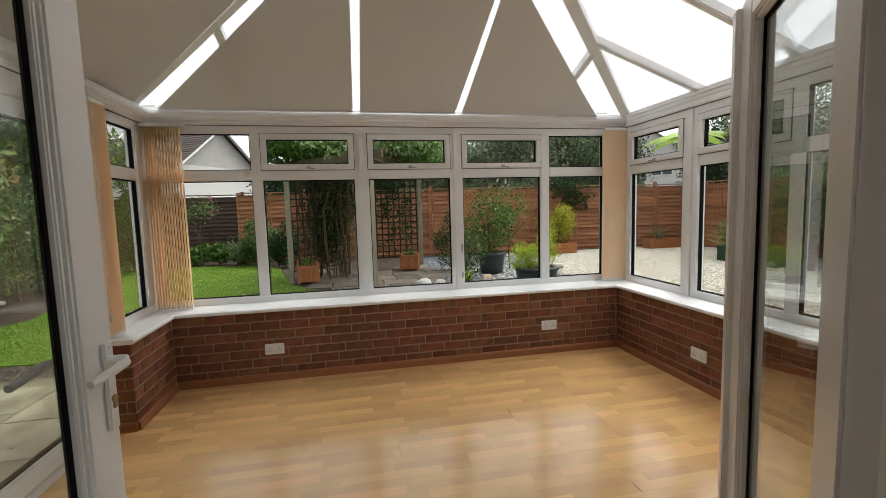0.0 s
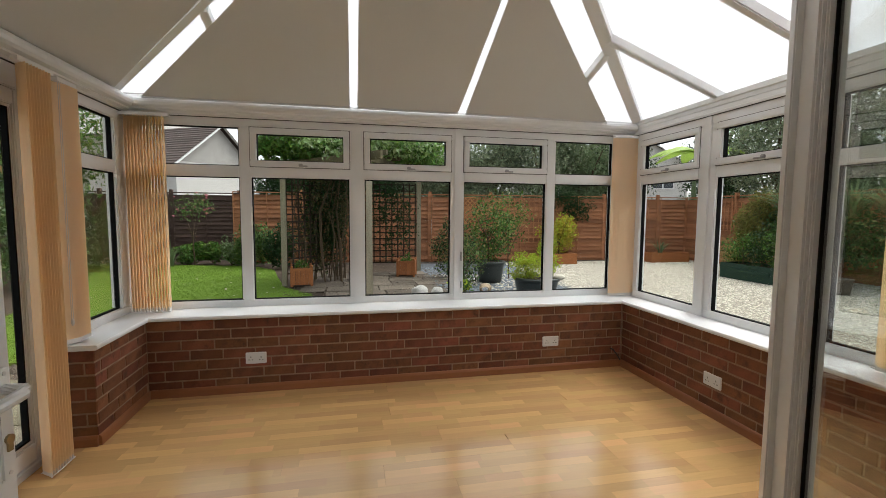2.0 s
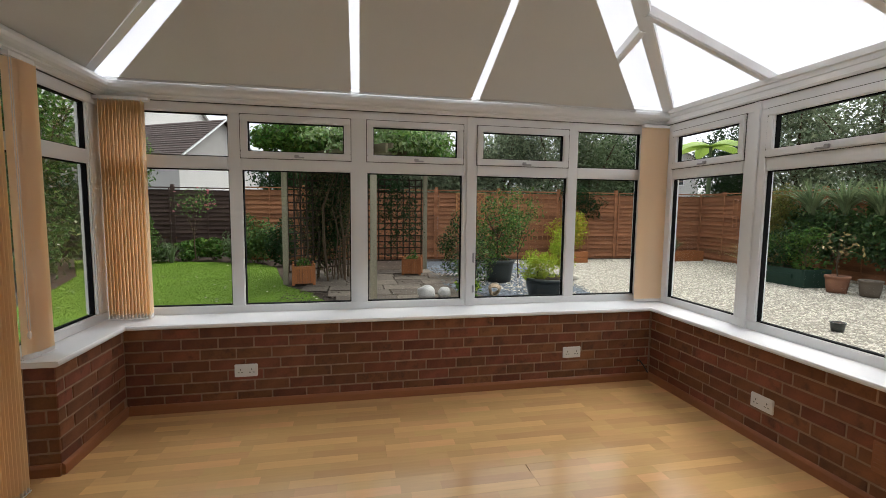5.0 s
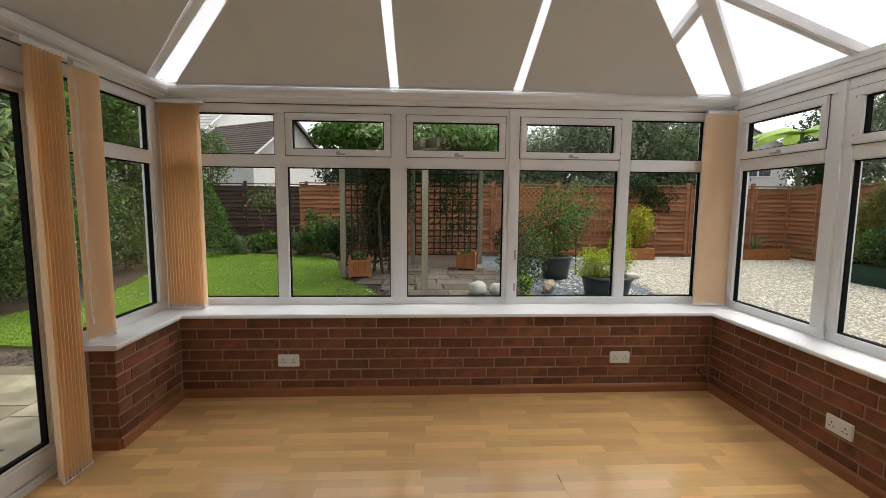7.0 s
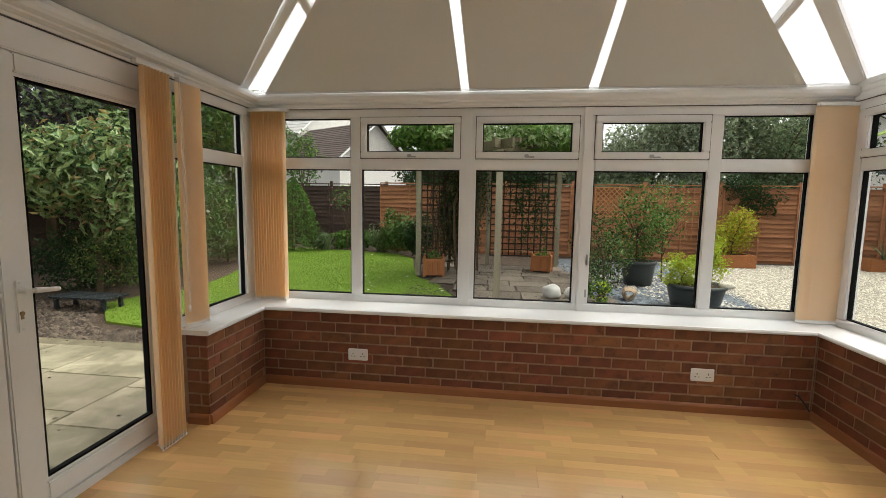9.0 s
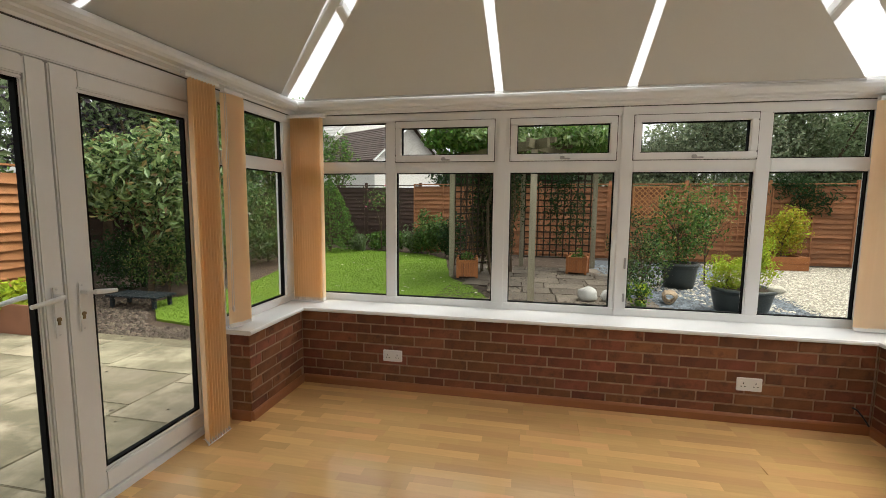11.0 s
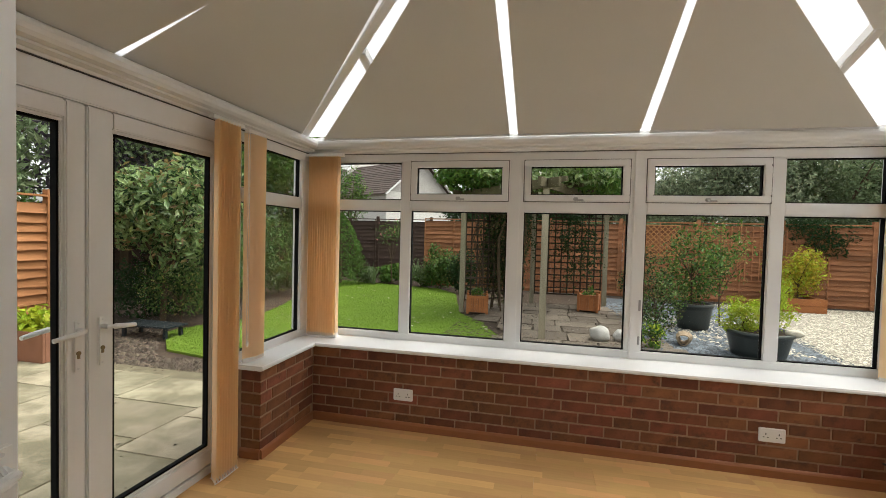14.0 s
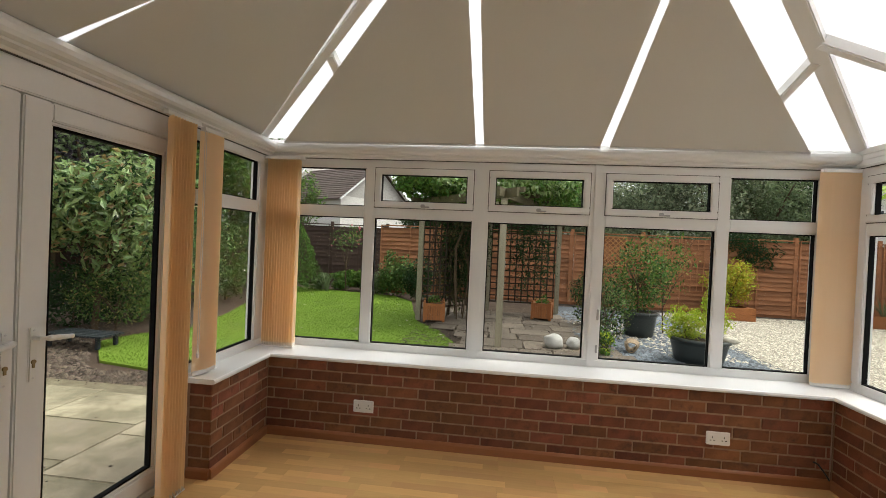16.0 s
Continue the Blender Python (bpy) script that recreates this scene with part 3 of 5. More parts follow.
# ---- vertical blinds ----
def vertical_blind(label, a, b, count, turn, z0, z1, wide=0.089, group="vertical blinds at the windows", jitter=1.6, seed=1):
    """Slats drawn together between plan points a and b, each turned by that many degrees."""
    rnd = random.Random(seed)
    a, b = Vector((*a, 0)), Vector((*b, 0))
    blind = thing("vertical_blind", (a + b) / 2 + Vector((0, 0, z0)), label, "window blind", group)
    bm = bmesh.new()
    e = (b - a).normalized() * 0.03
    add_bar(bm, a - e + Vector((0, 0, z1 + 0.012)), b + e + Vector((0, 0, z1 + 0.012)), 0.03, 0.022)
    part("head_rail", bm, UPVC, blind)
    for k in range(count):
        c = a.lerp(b, (k + 0.5) / count)
        ang = radians(turn + rnd.uniform(-jitter, jitter))
        d = Vector((math.cos(ang), math.sin(ang), 0))
        n = Vector((-d.y, d.x, 0))
        verts, faces = [], []
        for i in range(5):
            s = (i / 4 - 0.5) * wide
            bow = 0.004 * (1 - (2 * i / 4 - 1) ** 2)
            for z in (z0 + 0.022, z1):
                for t in (-0.0006, 0.0006):
                    p = c + d * s + n * (bow + t)
                    verts.append((p.x, p.y, z))
        for i in range(4):
            o = i * 4
            faces += [(o, o + 4, o + 6, o + 2), (o + 1, o + 3, o + 7, o + 5)]
        faces += [(0, 2, 3, 1), (16, 17, 19, 18)]
        slat = raw("slat", verts, faces, BLIND, blind)
        bm = bmesh.new()
        add_bar(bm, c - d * (wide / 2 - 0.003) + Vector((0, 0, z0 + 0.014)), c + d * (wide / 2 - 0.003) + Vector((0, 0, z0 + 0.014)), 0.004, 0.026)
        part("weight", bm, BEADS, slat, "white bottom weight")
    for side in (-1, 1):
        bm = bmesh.new()
        ang = radians(turn)
        d = Vector((math.cos(ang), math.sin(ang), 0)) * side * wide * 0.48
        p, q = a + d + Vector((0, 0, z0 + 0.008)), b + d + Vector((0, 0, z0 + 0.008))
        add_tube(bm, [p, p.lerp(q, 0.5) - Vector((0, 0, 0.004)), q], [0.0025] * 3, 6)
        part("bead_chain", bm, BEADS, blind, "white bead chain")
    return blind


vertical_blind("drawn peach vertical blind in the corner", (-1.585, 3.86), (-1.315, 3.86), 13, 101, SILL_TOP + 0.004, 2.045, seed=2)
vertical_blind("drawn pale vertical blind in the far corner", (2.575, 3.86), (2.385, 3.86), 11, 168, SILL_TOP + 0.004, 2.045, seed=3)
vertical_blind("floor-length drawn peach blind beside the garden doors", (-1.5, 2.705), (-1.5, 2.9), 9, 146, 0.01, 2.045, seed=4)
vertical_blind("pale vertical blind on the short side window", (-1.53, 3.04), (-1.53, 3.15), 5, 62, SILL_TOP + 0.004, 2.045, seed=5)
vertical_blind("pale drawn blind on the gravel-side window", (2.52, 1.42), (2.52, 1.82), 10, 84, SILL_TOP + 0.004, 2.045, seed=6)

# cords beside the short window
cord = thing("blind_cord", (-1.5, 3.0, SILL_TOP), "thin white looped blind cords", "cord")
bm = bmesh.new()
for y in (2.985, 3.0):
    add_tube(bm, [(-1.5, y, 2.04), (-1.502, y + 0.004, 1.4), (-1.5, y, 0.75)], [0.002] * 3, 6)
part("cord", bm, BEADS, cord)
bm = bmesh.new()
add_lathe(bm, [(0.003, 0.0), (0.009, 0.012), (0.008, 0.03), (0.003, 0.04)], (-1.5, 2.992, 0.715), 10)
part("weight", bm, BEADS, cord)


# ---- sockets, vent, cables ----
def socket(centre, ax, nrm, label):
    c, ax, nrm = Vector(centre), Vector(ax), Vector(nrm)
    s = thing("power_socket", c, label, "socket", "double sockets on the bricks")

    def b(name, u0, u1, z0, z1, d0, d1, mat, lab="", bev=0.002):
        p = c + ax * u0 + nrm * d0 + Vector((0, 0, z0))
        q = c + ax * u1 + nrm * d1 + Vector((0, 0, z1))
        return box(name, tuple(p), tuple(q), mat, s, lab, bevel=bev)

    b("faceplate", -0.073, 0.073, -0.043, 0.043, 0.0, 0.014, WHITE_PLASTIC, bev=0.004)
    for u in (-0.036, 0.036):
        b("switch", u - 0.008 + 0.012 * (1 if u > 0 else -1), u + 0.008 + 0.012 * (1 if u > 0 else -1), 0.008, 0.028, 0.014, 0.018, WHITE_PLASTIC)
        for du, dz, w, h in ((0, 0.008, 0.0025, 0.006), (-0.011, -0.012, 0.005, 0.0025), (0.011, -0.012, 0.005, 0.0025)):
            b("pin_hole", u + du - w, u + du + w, dz - h, dz + h, 0.0138, 0.0146, BLACK, bev=0)


socket((-0.688, BACK, 0.262), (1, 0, 0), (0, -1, 0), "white double socket on the long brick wall")
socket((1.69, BACK, 0.262), (1, 0, 0), (0, -1, 0), "white double socket on the long brick wall")
socket((RIGHT, 2.65, 0.25), (0, 1, 0), (-1, 0, 0), "white double socket on the side brick wall")

vent = thing("air_brick", (RIGHT, 2.0, 0.2), "brown louvred air vent in the side brick wall", "air vent")
box("frame", (RIGHT - 0.008, 1.93, 0.18), (RIGHT + 0.0, 2.09, 0.33), SKIRT, vent)
for k in range(6):
    box("slat", (RIGHT - 0.014, 1.94, 0.195 + 0.021 * k), (RIGHT - 0.008, 2.08, 0.207 + 0.021 * k), SKIRT, vent, bevel=0.002)

pipe = thing("cable", (RIGHT - 0.02, BACK - 0.015, 0.0), "thin cable clipped up the brick corner", "cable")
bm = bmesh.new()
add_tube(bm, [(RIGHT - 0.02, BACK - 0.012, 0.062), (RIGHT - 0.018, BACK - 0.012, 0.3), (RIGHT - 0.02, BACK - 0.012, 0.566)], [0.004] * 3, 8)
part("wire", bm, material("brown_cable", (0.3, 0.2, 0.15), 0.5), pipe)
lead = thing("aerial_lead", (2.3, BACK - 0.03, 0.0), "black aerial lead drooping from the brick wall", "cable")
bm = bmesh.new()
add_tube(bm, [(2.27, BACK - 0.002, 0.165), (2.285, BACK - 0.02, 0.16), (2.31, BACK - 0.03, 0.125), (2.335, BACK - 0.03, 0.09), (2.35, BACK - 0.028, 0.066)], [0.006, 0.006, 0.005, 0.005, 0.005], 8)
part("wire", bm, BLACK, lead)

# ---- garden materials ----
LAWN = material("lawn_grass", (0.14, 0.235, 0.026), 0.7, var=0.25, scale=1.2, fine=60, bump=0.2, rand=0.14, island=True, translucent=0.2, hue=0.015)
TURF = material("turf", (0.125, 0.2, 0.022), 0.9, var=0.3, scale=1.5, fine=80, bump=0.4)
SOIL = material("dark_soil", (0.06, 0.042, 0.03), 0.95, var=0.4, scale=3, fine=60, bump=0.6)
BARK = material("bark_chips", (0.085, 0.066, 0.05), 0.9, var=0.3, rand=0.6, island=True, hue=0.02)
SLAB = material("buff_paving_slab", (0.33, 0.29, 0.205), 0.85, var=0.35, scale=2.5, fine=45, bump=0.6, rand=0.18, hue=0.012, patch=((0.18, 0.158, 0.105), 2.4, 0.5, 0.09))
FLAG = material("weathered_flagstone", (0.135, 0.11, 0.086), 0.9, var=0.35, scale=3, fine=60, bump=0.3, rand=0.25)
STONE = material("pale_gravel", (0.48, 0.44, 0.36), 0.85, var=0.15, scale=30, fine=200, bump=0.1, rand=0.45, island=True, hue=0.02)
GRIT = material("gravel_bed", (0.27, 0.24, 0.19), 0.95, var=0.35, scale=25, fine=90, bump=0.8)
SLATE = material("grey_slate_chips", (0.13, 0.15, 0.17), 0.6, var=0.2, scale=20, fine=100, bump=0.1, rand=0.5, island=True)
SLATE_BED = material("slate_bed", (0.09, 0.1, 0.11), 0.9, var=0.4, scale=25, fine=90, bump=0.6)
FENCE = material("red_brown_fence", (0.33, 0.145, 0.072), 0.8, var=0.45, scale=3, fine=40, bump=0.2, rand=0.3, island=True, stretch=(0.2, 0.2, 2))
FENCE_DARK = material("dark_brown_fence", (0.085, 0.055, 0.045), 0.85, var=0.3, scale=4, fine=40, bump=0.15, rand=0.2, island=True, stretch=(0.2, 0.2, 2))
FENCE_ORANGE = material("orange_fence", (0.38, 0.165, 0.07), 0.75, var=0.2, scale=4, fine=40, bump=0.12, rand=0.1, stretch=(0.2, 0.2, 2))
POST = material("weathered_post", (0.3, 0.265, 0.19), 0.9, var=0.3, scale=5, fine=50, bump=0.2, stretch=(2, 2, 0.3))
BEAM = material("mossy_old_beam", (0.11, 0.095, 0.055), 0.9, var=0.3, scale=5, fine=50, bump=0.2)
JOINT = material("mossy_joint", (0.15, 0.13, 0.085), 0.95, var=0.35, scale=6, fine=60, bump=0.3)
TRELLIS = material("dark_trellis", (0.05, 0.036, 0.026), 0.9, var=0.3, scale=5, fine=50, bump=0.1)
CEDAR = material("orange_planter_wood", (0.34, 0.13, 0.05), 0.7, var=0.2, scale=5, fine=50, bump=0.1, rand=0.1)
TWIG = material("bark_twig", (0.1, 0.07, 0.045), 0.95, var=0.3, scale=8, fine=80, bump=0.3)
POT_DARK = material("dark_glazed_pot", (0.03, 0.036, 0.034), 0.35, var=0.2, scale=6, fine=60, bump=0.03)
POT_GREEN = material("green_painted_trough", (0.02, 0.048, 0.034), 0.55, var=0.2, scale=5, fine=50, bump=0.05)
TERRACOTTA = material("terracotta", (0.25, 0.12, 0.075), 0.85, var=0.2, scale=6, fine=70, bump=0.1)
BOULDER = material("white_boulder", (0.42, 0.41, 0.38), 0.8, var=0.2, scale=6, fine=50, bump=0.3)
RENDER = material("pale_render", (0.62, 0.6, 0.56), 0.9, var=0.06, scale=2, fine=60, bump=0.1)
PEBBLE = material("grey_pebbledash", (0.42, 0.4, 0.37), 0.95, var=0.15, scale=3, fine=12, bump=0.3)
ROOF_TILE = material("brown_roof_tile", (0.1, 0.076, 0.068), 0.85, var=0.2, scale=2, fine=20, bump=0.2, rand=0.12, island=True)
ROOF_GREY = material("grey_roof_tile", (0.4, 0.39, 0.37), 0.85, var=0.2, scale=2, fine=20, bump=0.2)
DARK_PANE = material("dark_window_pane", (0.05, 0.06, 0.07), 0.1, var=0.1, bump=0.0)


def leaf_material(name, colour, rand=0.35, hue=0.02, translucent=0.3, rough=0.5):
    return material(name, colour, rough, var=0.15, scale=3, fine=30, bump=0.0, rand=rand, island=True, hue=hue, translucent=translucent)


# also used where shade inside and under bushes is put into leaf colour
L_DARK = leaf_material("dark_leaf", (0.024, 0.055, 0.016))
L_MID = leaf_material("green_leaf", (0.085, 0.16, 0.03), 0.6, 0.03)
L_OLIVE = leaf_material("olive_leaf", (0.15, 0.2, 0.1), rough=0.6)
L_BROWN = leaf_material("brownish_green_leaf", (0.1, 0.095, 0.04), 0.5, 0.04)
# paler green, with the haze of distance put into the leaf colour
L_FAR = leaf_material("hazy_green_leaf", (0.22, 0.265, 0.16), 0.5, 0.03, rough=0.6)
L_IVY = leaf_material("ivy_leaf", (0.07, 0.135, 0.04), 0.5, rough=0.4)
L_ROSE = leaf_material("rose_leaf", (0.1, 0.165, 0.045), 0.6, 0.035)
L_LIME = leaf_material("lime_leaf", (0.36, 0.45, 0.04), 0.25)
L_YELLOW = leaf_material("yellow_leaf", (0.42, 0.36, 0.04), 0.3)
L_LAUREL = leaf_material("glossy_laurel_leaf", (0.23, 0.32, 0.13), 0.4, rough=0.25)
L_BRONZE = leaf_material("bronze_young_leaf", (0.28, 0.2, 0.08), rough=0.35)
L_STRAW = leaf_material("straw_grass_blade", (0.33, 0.3, 0.1))
L_PURPLE = leaf_material("purple_plum_leaf", (0.06, 0.05, 0.06))
PETAL_PINK = leaf_material("pink_petal", (0.5, 0.16, 0.19), 0.3)
PETAL_WHITE = leaf_material("white_petal", (0.75, 0.72, 0.62), 0.1)
L_YUCCA = leaf_material("grey_green_sword_leaf", (0.2, 0.26, 0.13), 0.3)
L_BAMBOO = leaf_material("yellowish_bamboo_leaf", (0.22, 0.21, 0.06), 0.4, 0.03)
L_BANANA = leaf_material("banana_leaf", (0.32, 0.5, 0.09), 0.15)


# ---- garden builders ----
def leaves(name, centres, normals, size, mat, parent, seed=1, slim=0.45, label="", droop=0.3):
    """Many small folded leaves, each of two faces, at the given points."""
    r = np.random.default_rng(seed)
    n = len(centres)
    c = np.asarray(centres, float)
    nv = np.asarray(normals, float) + r.normal(0, 0.7, (n, 3))
    nv[:, 2] += 0.35
    nv /= np.linalg.norm(nv, axis=1, keepdims=True)
    t = r.normal(0, 1, (n, 3))
    t[:, 2] -= droop
    t -= nv * np.sum(t * nv, axis=1, keepdims=True)
    t /= np.linalg.norm(t, axis=1, keepdims=True)
    s = np.cross(nv, t)
    ln = size * r.uniform(0.6, 1.3, (n, 1))
    w = ln * slim
    a = c - t * ln * 0.5
    b = c + t * ln * 0.5 - nv * ln * 0.12
    left = c + s * w * 0.5 + nv * ln * 0.08 - t * ln * 0.05
    right = c - s * w * 0.5 + nv * ln * 0.08 - t * ln * 0.05
    v = np.stack([a, right, b, left], 1).reshape(-1, 3)
    k = np.arange(n) * 4
    f = np.concatenate([np.stack([k, k + 1, k + 2], 1), np.stack([k, k + 2, k + 3], 1)])
    ob = raw(name, v, f, mat, parent, label)
    return ob


def cloud(centre, radii, n, seed, lumps=9, lump=0.45, hollow=0.55):
    """Points near the skin of a lumpy crown, with outward directions."""
    r = np.random.default_rng(seed)
    d = r.normal(0, 1, (lumps, 3))
    d /= np.linalg.norm(d, axis=1, keepdims=True)
    mids = d * r.uniform(0.35, 0.75, (lumps, 1))
    pick = r.integers(0, lumps, n)
    q = r.normal(0, 1, (n, 3))
    q /= np.linalg.norm(q, axis=1, keepdims=True)
    rad = lump * r.uniform(hollow, 1.05, (n, 1)) * r.uniform(0.75, 1.2, (lumps, 1))[pick]
    p = mids[pick] + q * rad
    return p * np.array(radii) + np.array(centre), q


def limbs(bm, base, top, spread, count, r0, seed, trunk_top=0.5):
    rnd = random.Random(seed)
    b, t = Vector(base), Vector(top)
    mid = b.lerp(t, trunk_top) + Vector((rnd.uniform(-0.1, 0.1) * spread, rnd.uniform(-0.1, 0.1) * spread, 0))
    add_tube(bm, [b, b.lerp(mid, 0.5) + Vector((rnd.uniform(-0.03, 0.03), rnd.uniform(-0.03, 0.03), 0)), mid], [r0, r0 * 0.85, r0 * 0.7], 7)
    for k in range(count):
        a = k * math.tau / count + rnd.uniform(-0.4, 0.4)
        s = b.lerp(mid, rnd.uniform(0.5, 1.0))
        e = t + Vector((math.cos(a) * spread, math.sin(a) * spread, rnd.uniform(-0.4, 0.1) * (t.z - b.z)))
        m = s.lerp(e, 0.5) + Vector((0, 0, 0.08 * (t.z - b.z)))
        add_tube(bm, [s, m, e], [r0 * 0.5, r0 * 0.32, r0 * 0.12], 5)


def shrub(name, label, at, radii, n, size, mat, seed, height=None, trunk=0.02, category="shrub", group="", lumps=9, extra=(), slim=0.45, stems=5, lift=1.0, lump=0.45):
    """A bush or tree: stems and a crown of leaves; extra: (material, count, size, part name) scattered on it."""
    x, y, z = at
    t = thing(name, at, label, category, group)
    h = height if height else radii[2]
    centre = (x, y, z + h * lift)
    bm = bmesh.new()
    limbs(bm, (x, y, z), (x, y, z + h * lift + radii[2] * 0.5), max(radii[0], radii[1]) * 0.6, stems, trunk, seed)
    part("trunk", bm, TWIG, t)
    p, q = cloud(centre, radii, n, seed, lumps, lump)
    keep = p[:, 2] > z + 0.01
    leaves("crown", p[keep], q[keep], size, mat, t, seed, slim)
    for j, (m2, n2, s2, nm) in enumerate(extra):
        p, q = cloud(centre, [v * 1.06 for v in radii], n2, seed, lumps, lump)
        keep = p[:, 2] > z + 0.05
        leaves(nm, p[keep], q[keep], s2, m2, t, seed + 50 + j, 0.8 if "bloom" in nm else slim)
    return t


def blades(name, label, at, count, length, spread, mat, seed, width=0.03, category="plant"):
    """A tuft of long arching blades."""
    r = random.Random(seed)
    t = thing(name, at, label, category)
    v, f = [], []
    for k in range(count):
        a = r.uniform(0, math.tau)
        ln = length * r.uniform(0.6, 1.1)
        lean = r.uniform(0.15, 1.0) * spread
        d = Vector((math.cos(a), math.sin(a), 0))
        s = Vector((-d.y, d.x, 0)) * width * 0.5
        prev = None
        for i in range(5):
            u = i / 4
            p = Vector(at) + d * (0.04 + lean * ln * u ** 1.6) + Vector((0, 0, ln * (u - 0.45 * lean * u * u)))
            w = s * (1 - u) ** 0.6 if i < 4 else s * 0.02
            o = len(v)
            v += [tuple(p + w), tuple(p - w)]
            if prev is not None:
                f.append((prev, prev + 1, o + 1, o))
            prev = o
    raw("blade_tuft", v, f, mat, t)
    return t


def scatter_stones(name, label, region, n, size, mat, z, seed, flat=0.5, category="gravel"):
    """Loose stones in a plan region: a function that says which points lie in it, with its bounds."""
    (x0, x1, y0, y1), inside = region
    r = np.random.default_rng(seed)
    p = np.stack([r.uniform(x0, x1, n), r.uniform(y0, y1, n)], 1)
    p = p[inside(p[:, 0], p[:, 1])]
    n = len(p)
    base = np.array([[1, 0, 0], [0.3, 0.9, 0], [-0.8, 0.6, 0], [-0.7, -0.7, 0], [0.4, -0.9, 0], [0.1, 0.05, 1]], float)
    a = r.uniform(0, math.tau, n)
    s = size * r.uniform(0.5, 1.4, (n, 1))
    loc = base[None] * (1 + r.normal(0, 0.18, (n, 6, 3)))
    ca, sa = np.cos(a)[:, None], np.sin(a)[:, None]
    x = (loc[..., 0] * ca - loc[..., 1] * sa) * s + p[:, :1]
    y = (loc[..., 0] * sa + loc[..., 1] * ca) * s + p[:, 1:]
    zz = np.abs(loc[..., 2]) * s * flat + z + r.uniform(-0.3, 0.5, (n, 1)) * s * flat * (loc[..., 2] > 0.2)
    v = np.stack([x, y, zz], -1).reshape(-1, 3)
    k = np.arange(n) * 6
    f = np.concatenate([np.stack([k + i, k + (i + 1) % 5, k + 5], 1) for i in range(5)])
    ob = raw(name, v, f, mat)
    return tagged(ob, label, category, kind="stuff")


def sheet(name, label, ring, z, mat, category, thick=0.03):
    bm = bmesh.new()
    low = [bm.verts.new((x, y, z - thick)) for x, y in ring]
    high = [bm.verts.new((x, y, z)) for x, y in ring]
    bm.faces.new(high)
    for k in range(len(ring)):
        bm.faces.new((low[k], low[(k + 1) % len(ring)], high[(k + 1) % len(ring)], high[k]))
    bmesh.ops.recalc_face_normals(bm, faces=bm.faces)
    return tagged(part(name, bm, mat), label, category, kind="structure")


# ---- ground ----
G = GROUND
bm = bmesh.new()
hole = [(-1.68, -2.72), (2.72, -2.72), (2.72, 4.02), (-1.68, 4.02)]
far = [(-400, -400), (400, -400), (400, 400), (-400, 400)]
inner = [bm.verts.new((x, y, G - 0.03)) for x, y in hole]
outer = [bm.verts.new((x, y, G - 0.03)) for x, y in far]
for k in range(4):
    bm.faces.new((outer[k], outer[(k + 1) % 4], inner[(k + 1) % 4], inner[k]))
tagged(part("ground", bm, SOIL), "dark garden soil under the beds", "ground", kind="structure")

LAWN_RING = [(-7.5, 14.2), (-5.7, 11.0), (-5.0, 8.8), (-4.7, 7.4), (-5.1, 6.6), (-5.2, 6.1), (-4.4, 5.32), (-3.5, 5.15), (-1.2, 5.05), (-0.3, 6.2), (-0.36, 7.5), (-0.75, 8.5), (-1.27, 9.25), (-1.6, 10.6), (-1.9, 12.0), (-2.6, 13.0), (-4.5, 13.5), (-6.5, 14.0)]
sheet("lawn", "bright green mown lawn with a curved edge", LAWN_RING, G, TURF, "lawn")


def in_lawn(x, y):
    ok = np.zeros(len(x), bool)
    n = len(LAWN_RING)
    for i in range(n):
        (xa, ya), (xb, yb) = LAWN_RING[i], LAWN_RING[(i + 1) % n]
        hit = ((ya > y) != (yb > y)) & (x < (xb - xa) * (y - ya) / (yb - ya + 1e-9) + xa)
        ok ^= hit
    return ok


r = np.random.default_rng(4)
n = 190000
gx, gy = r.uniform(-7.5, -0.2, n), r.uniform(5.0, 13.6, n)
keep = in_lawn(gx, gy)
gx, gy = gx[keep], gy[keep]
n = len(gx)
ang = r.uniform(0, math.tau, n)
hgt = r.uniform(0.01, 0.028, n)
wid = 0.0038
lean = r.normal(0, 0.02, (n, 2))
v = np.stack([np.stack([gx + np.cos(ang) * wid, gy + np.sin(ang) * wid, np.full(n, G)], 1), np.stack([gx - np.cos(ang) * wid, gy - np.sin(ang) * wid, np.full(n, G)], 1), np.stack([gx + lean[:, 0], gy + lean[:, 1], G + hgt], 1)], 1).reshape(-1, 3)
f = np.arange(n * 3).reshape(-1, 3)
tagged(raw("grass", v, f, LAWN), "short bright green grass blades on the lawn", "grass", kind="stuff")

sheet("gravel_bed", "pale stony gravel yard", [(4.55, 4.3), (2.8, 4.3), (2.8, -2.5), (16, -2.5), (16, 13.0), (6.0, 13.0), (4.0, 11.4), (4.75, 9.9), (4.35, 8.0)], G - 0.004, GRIT, "gravel")
scatter_stones("gravel", "pale cream and grey loose gravel stones", ((2.9, 11.0, 1.5, 12.9), lambda x, y: (x > 2.9) & ((y < 4.3) | (x > 4.1 + 0.06 * (y - 6)))), 70000, 0.018, STONE, G - 0.004, 11)
sheet("slate_bed", "bed of blue-grey slate chips", [(1.4, 4.3), (4.54, 4.3), (4.34, 8.0), (4.74, 9.9), (3.99, 11.4), (5.98, 12.99), (1.9, 12.99), (1.95, 9.5), (1.7, 7.6)], G - 0.008, SLATE_BED, "slate bed")
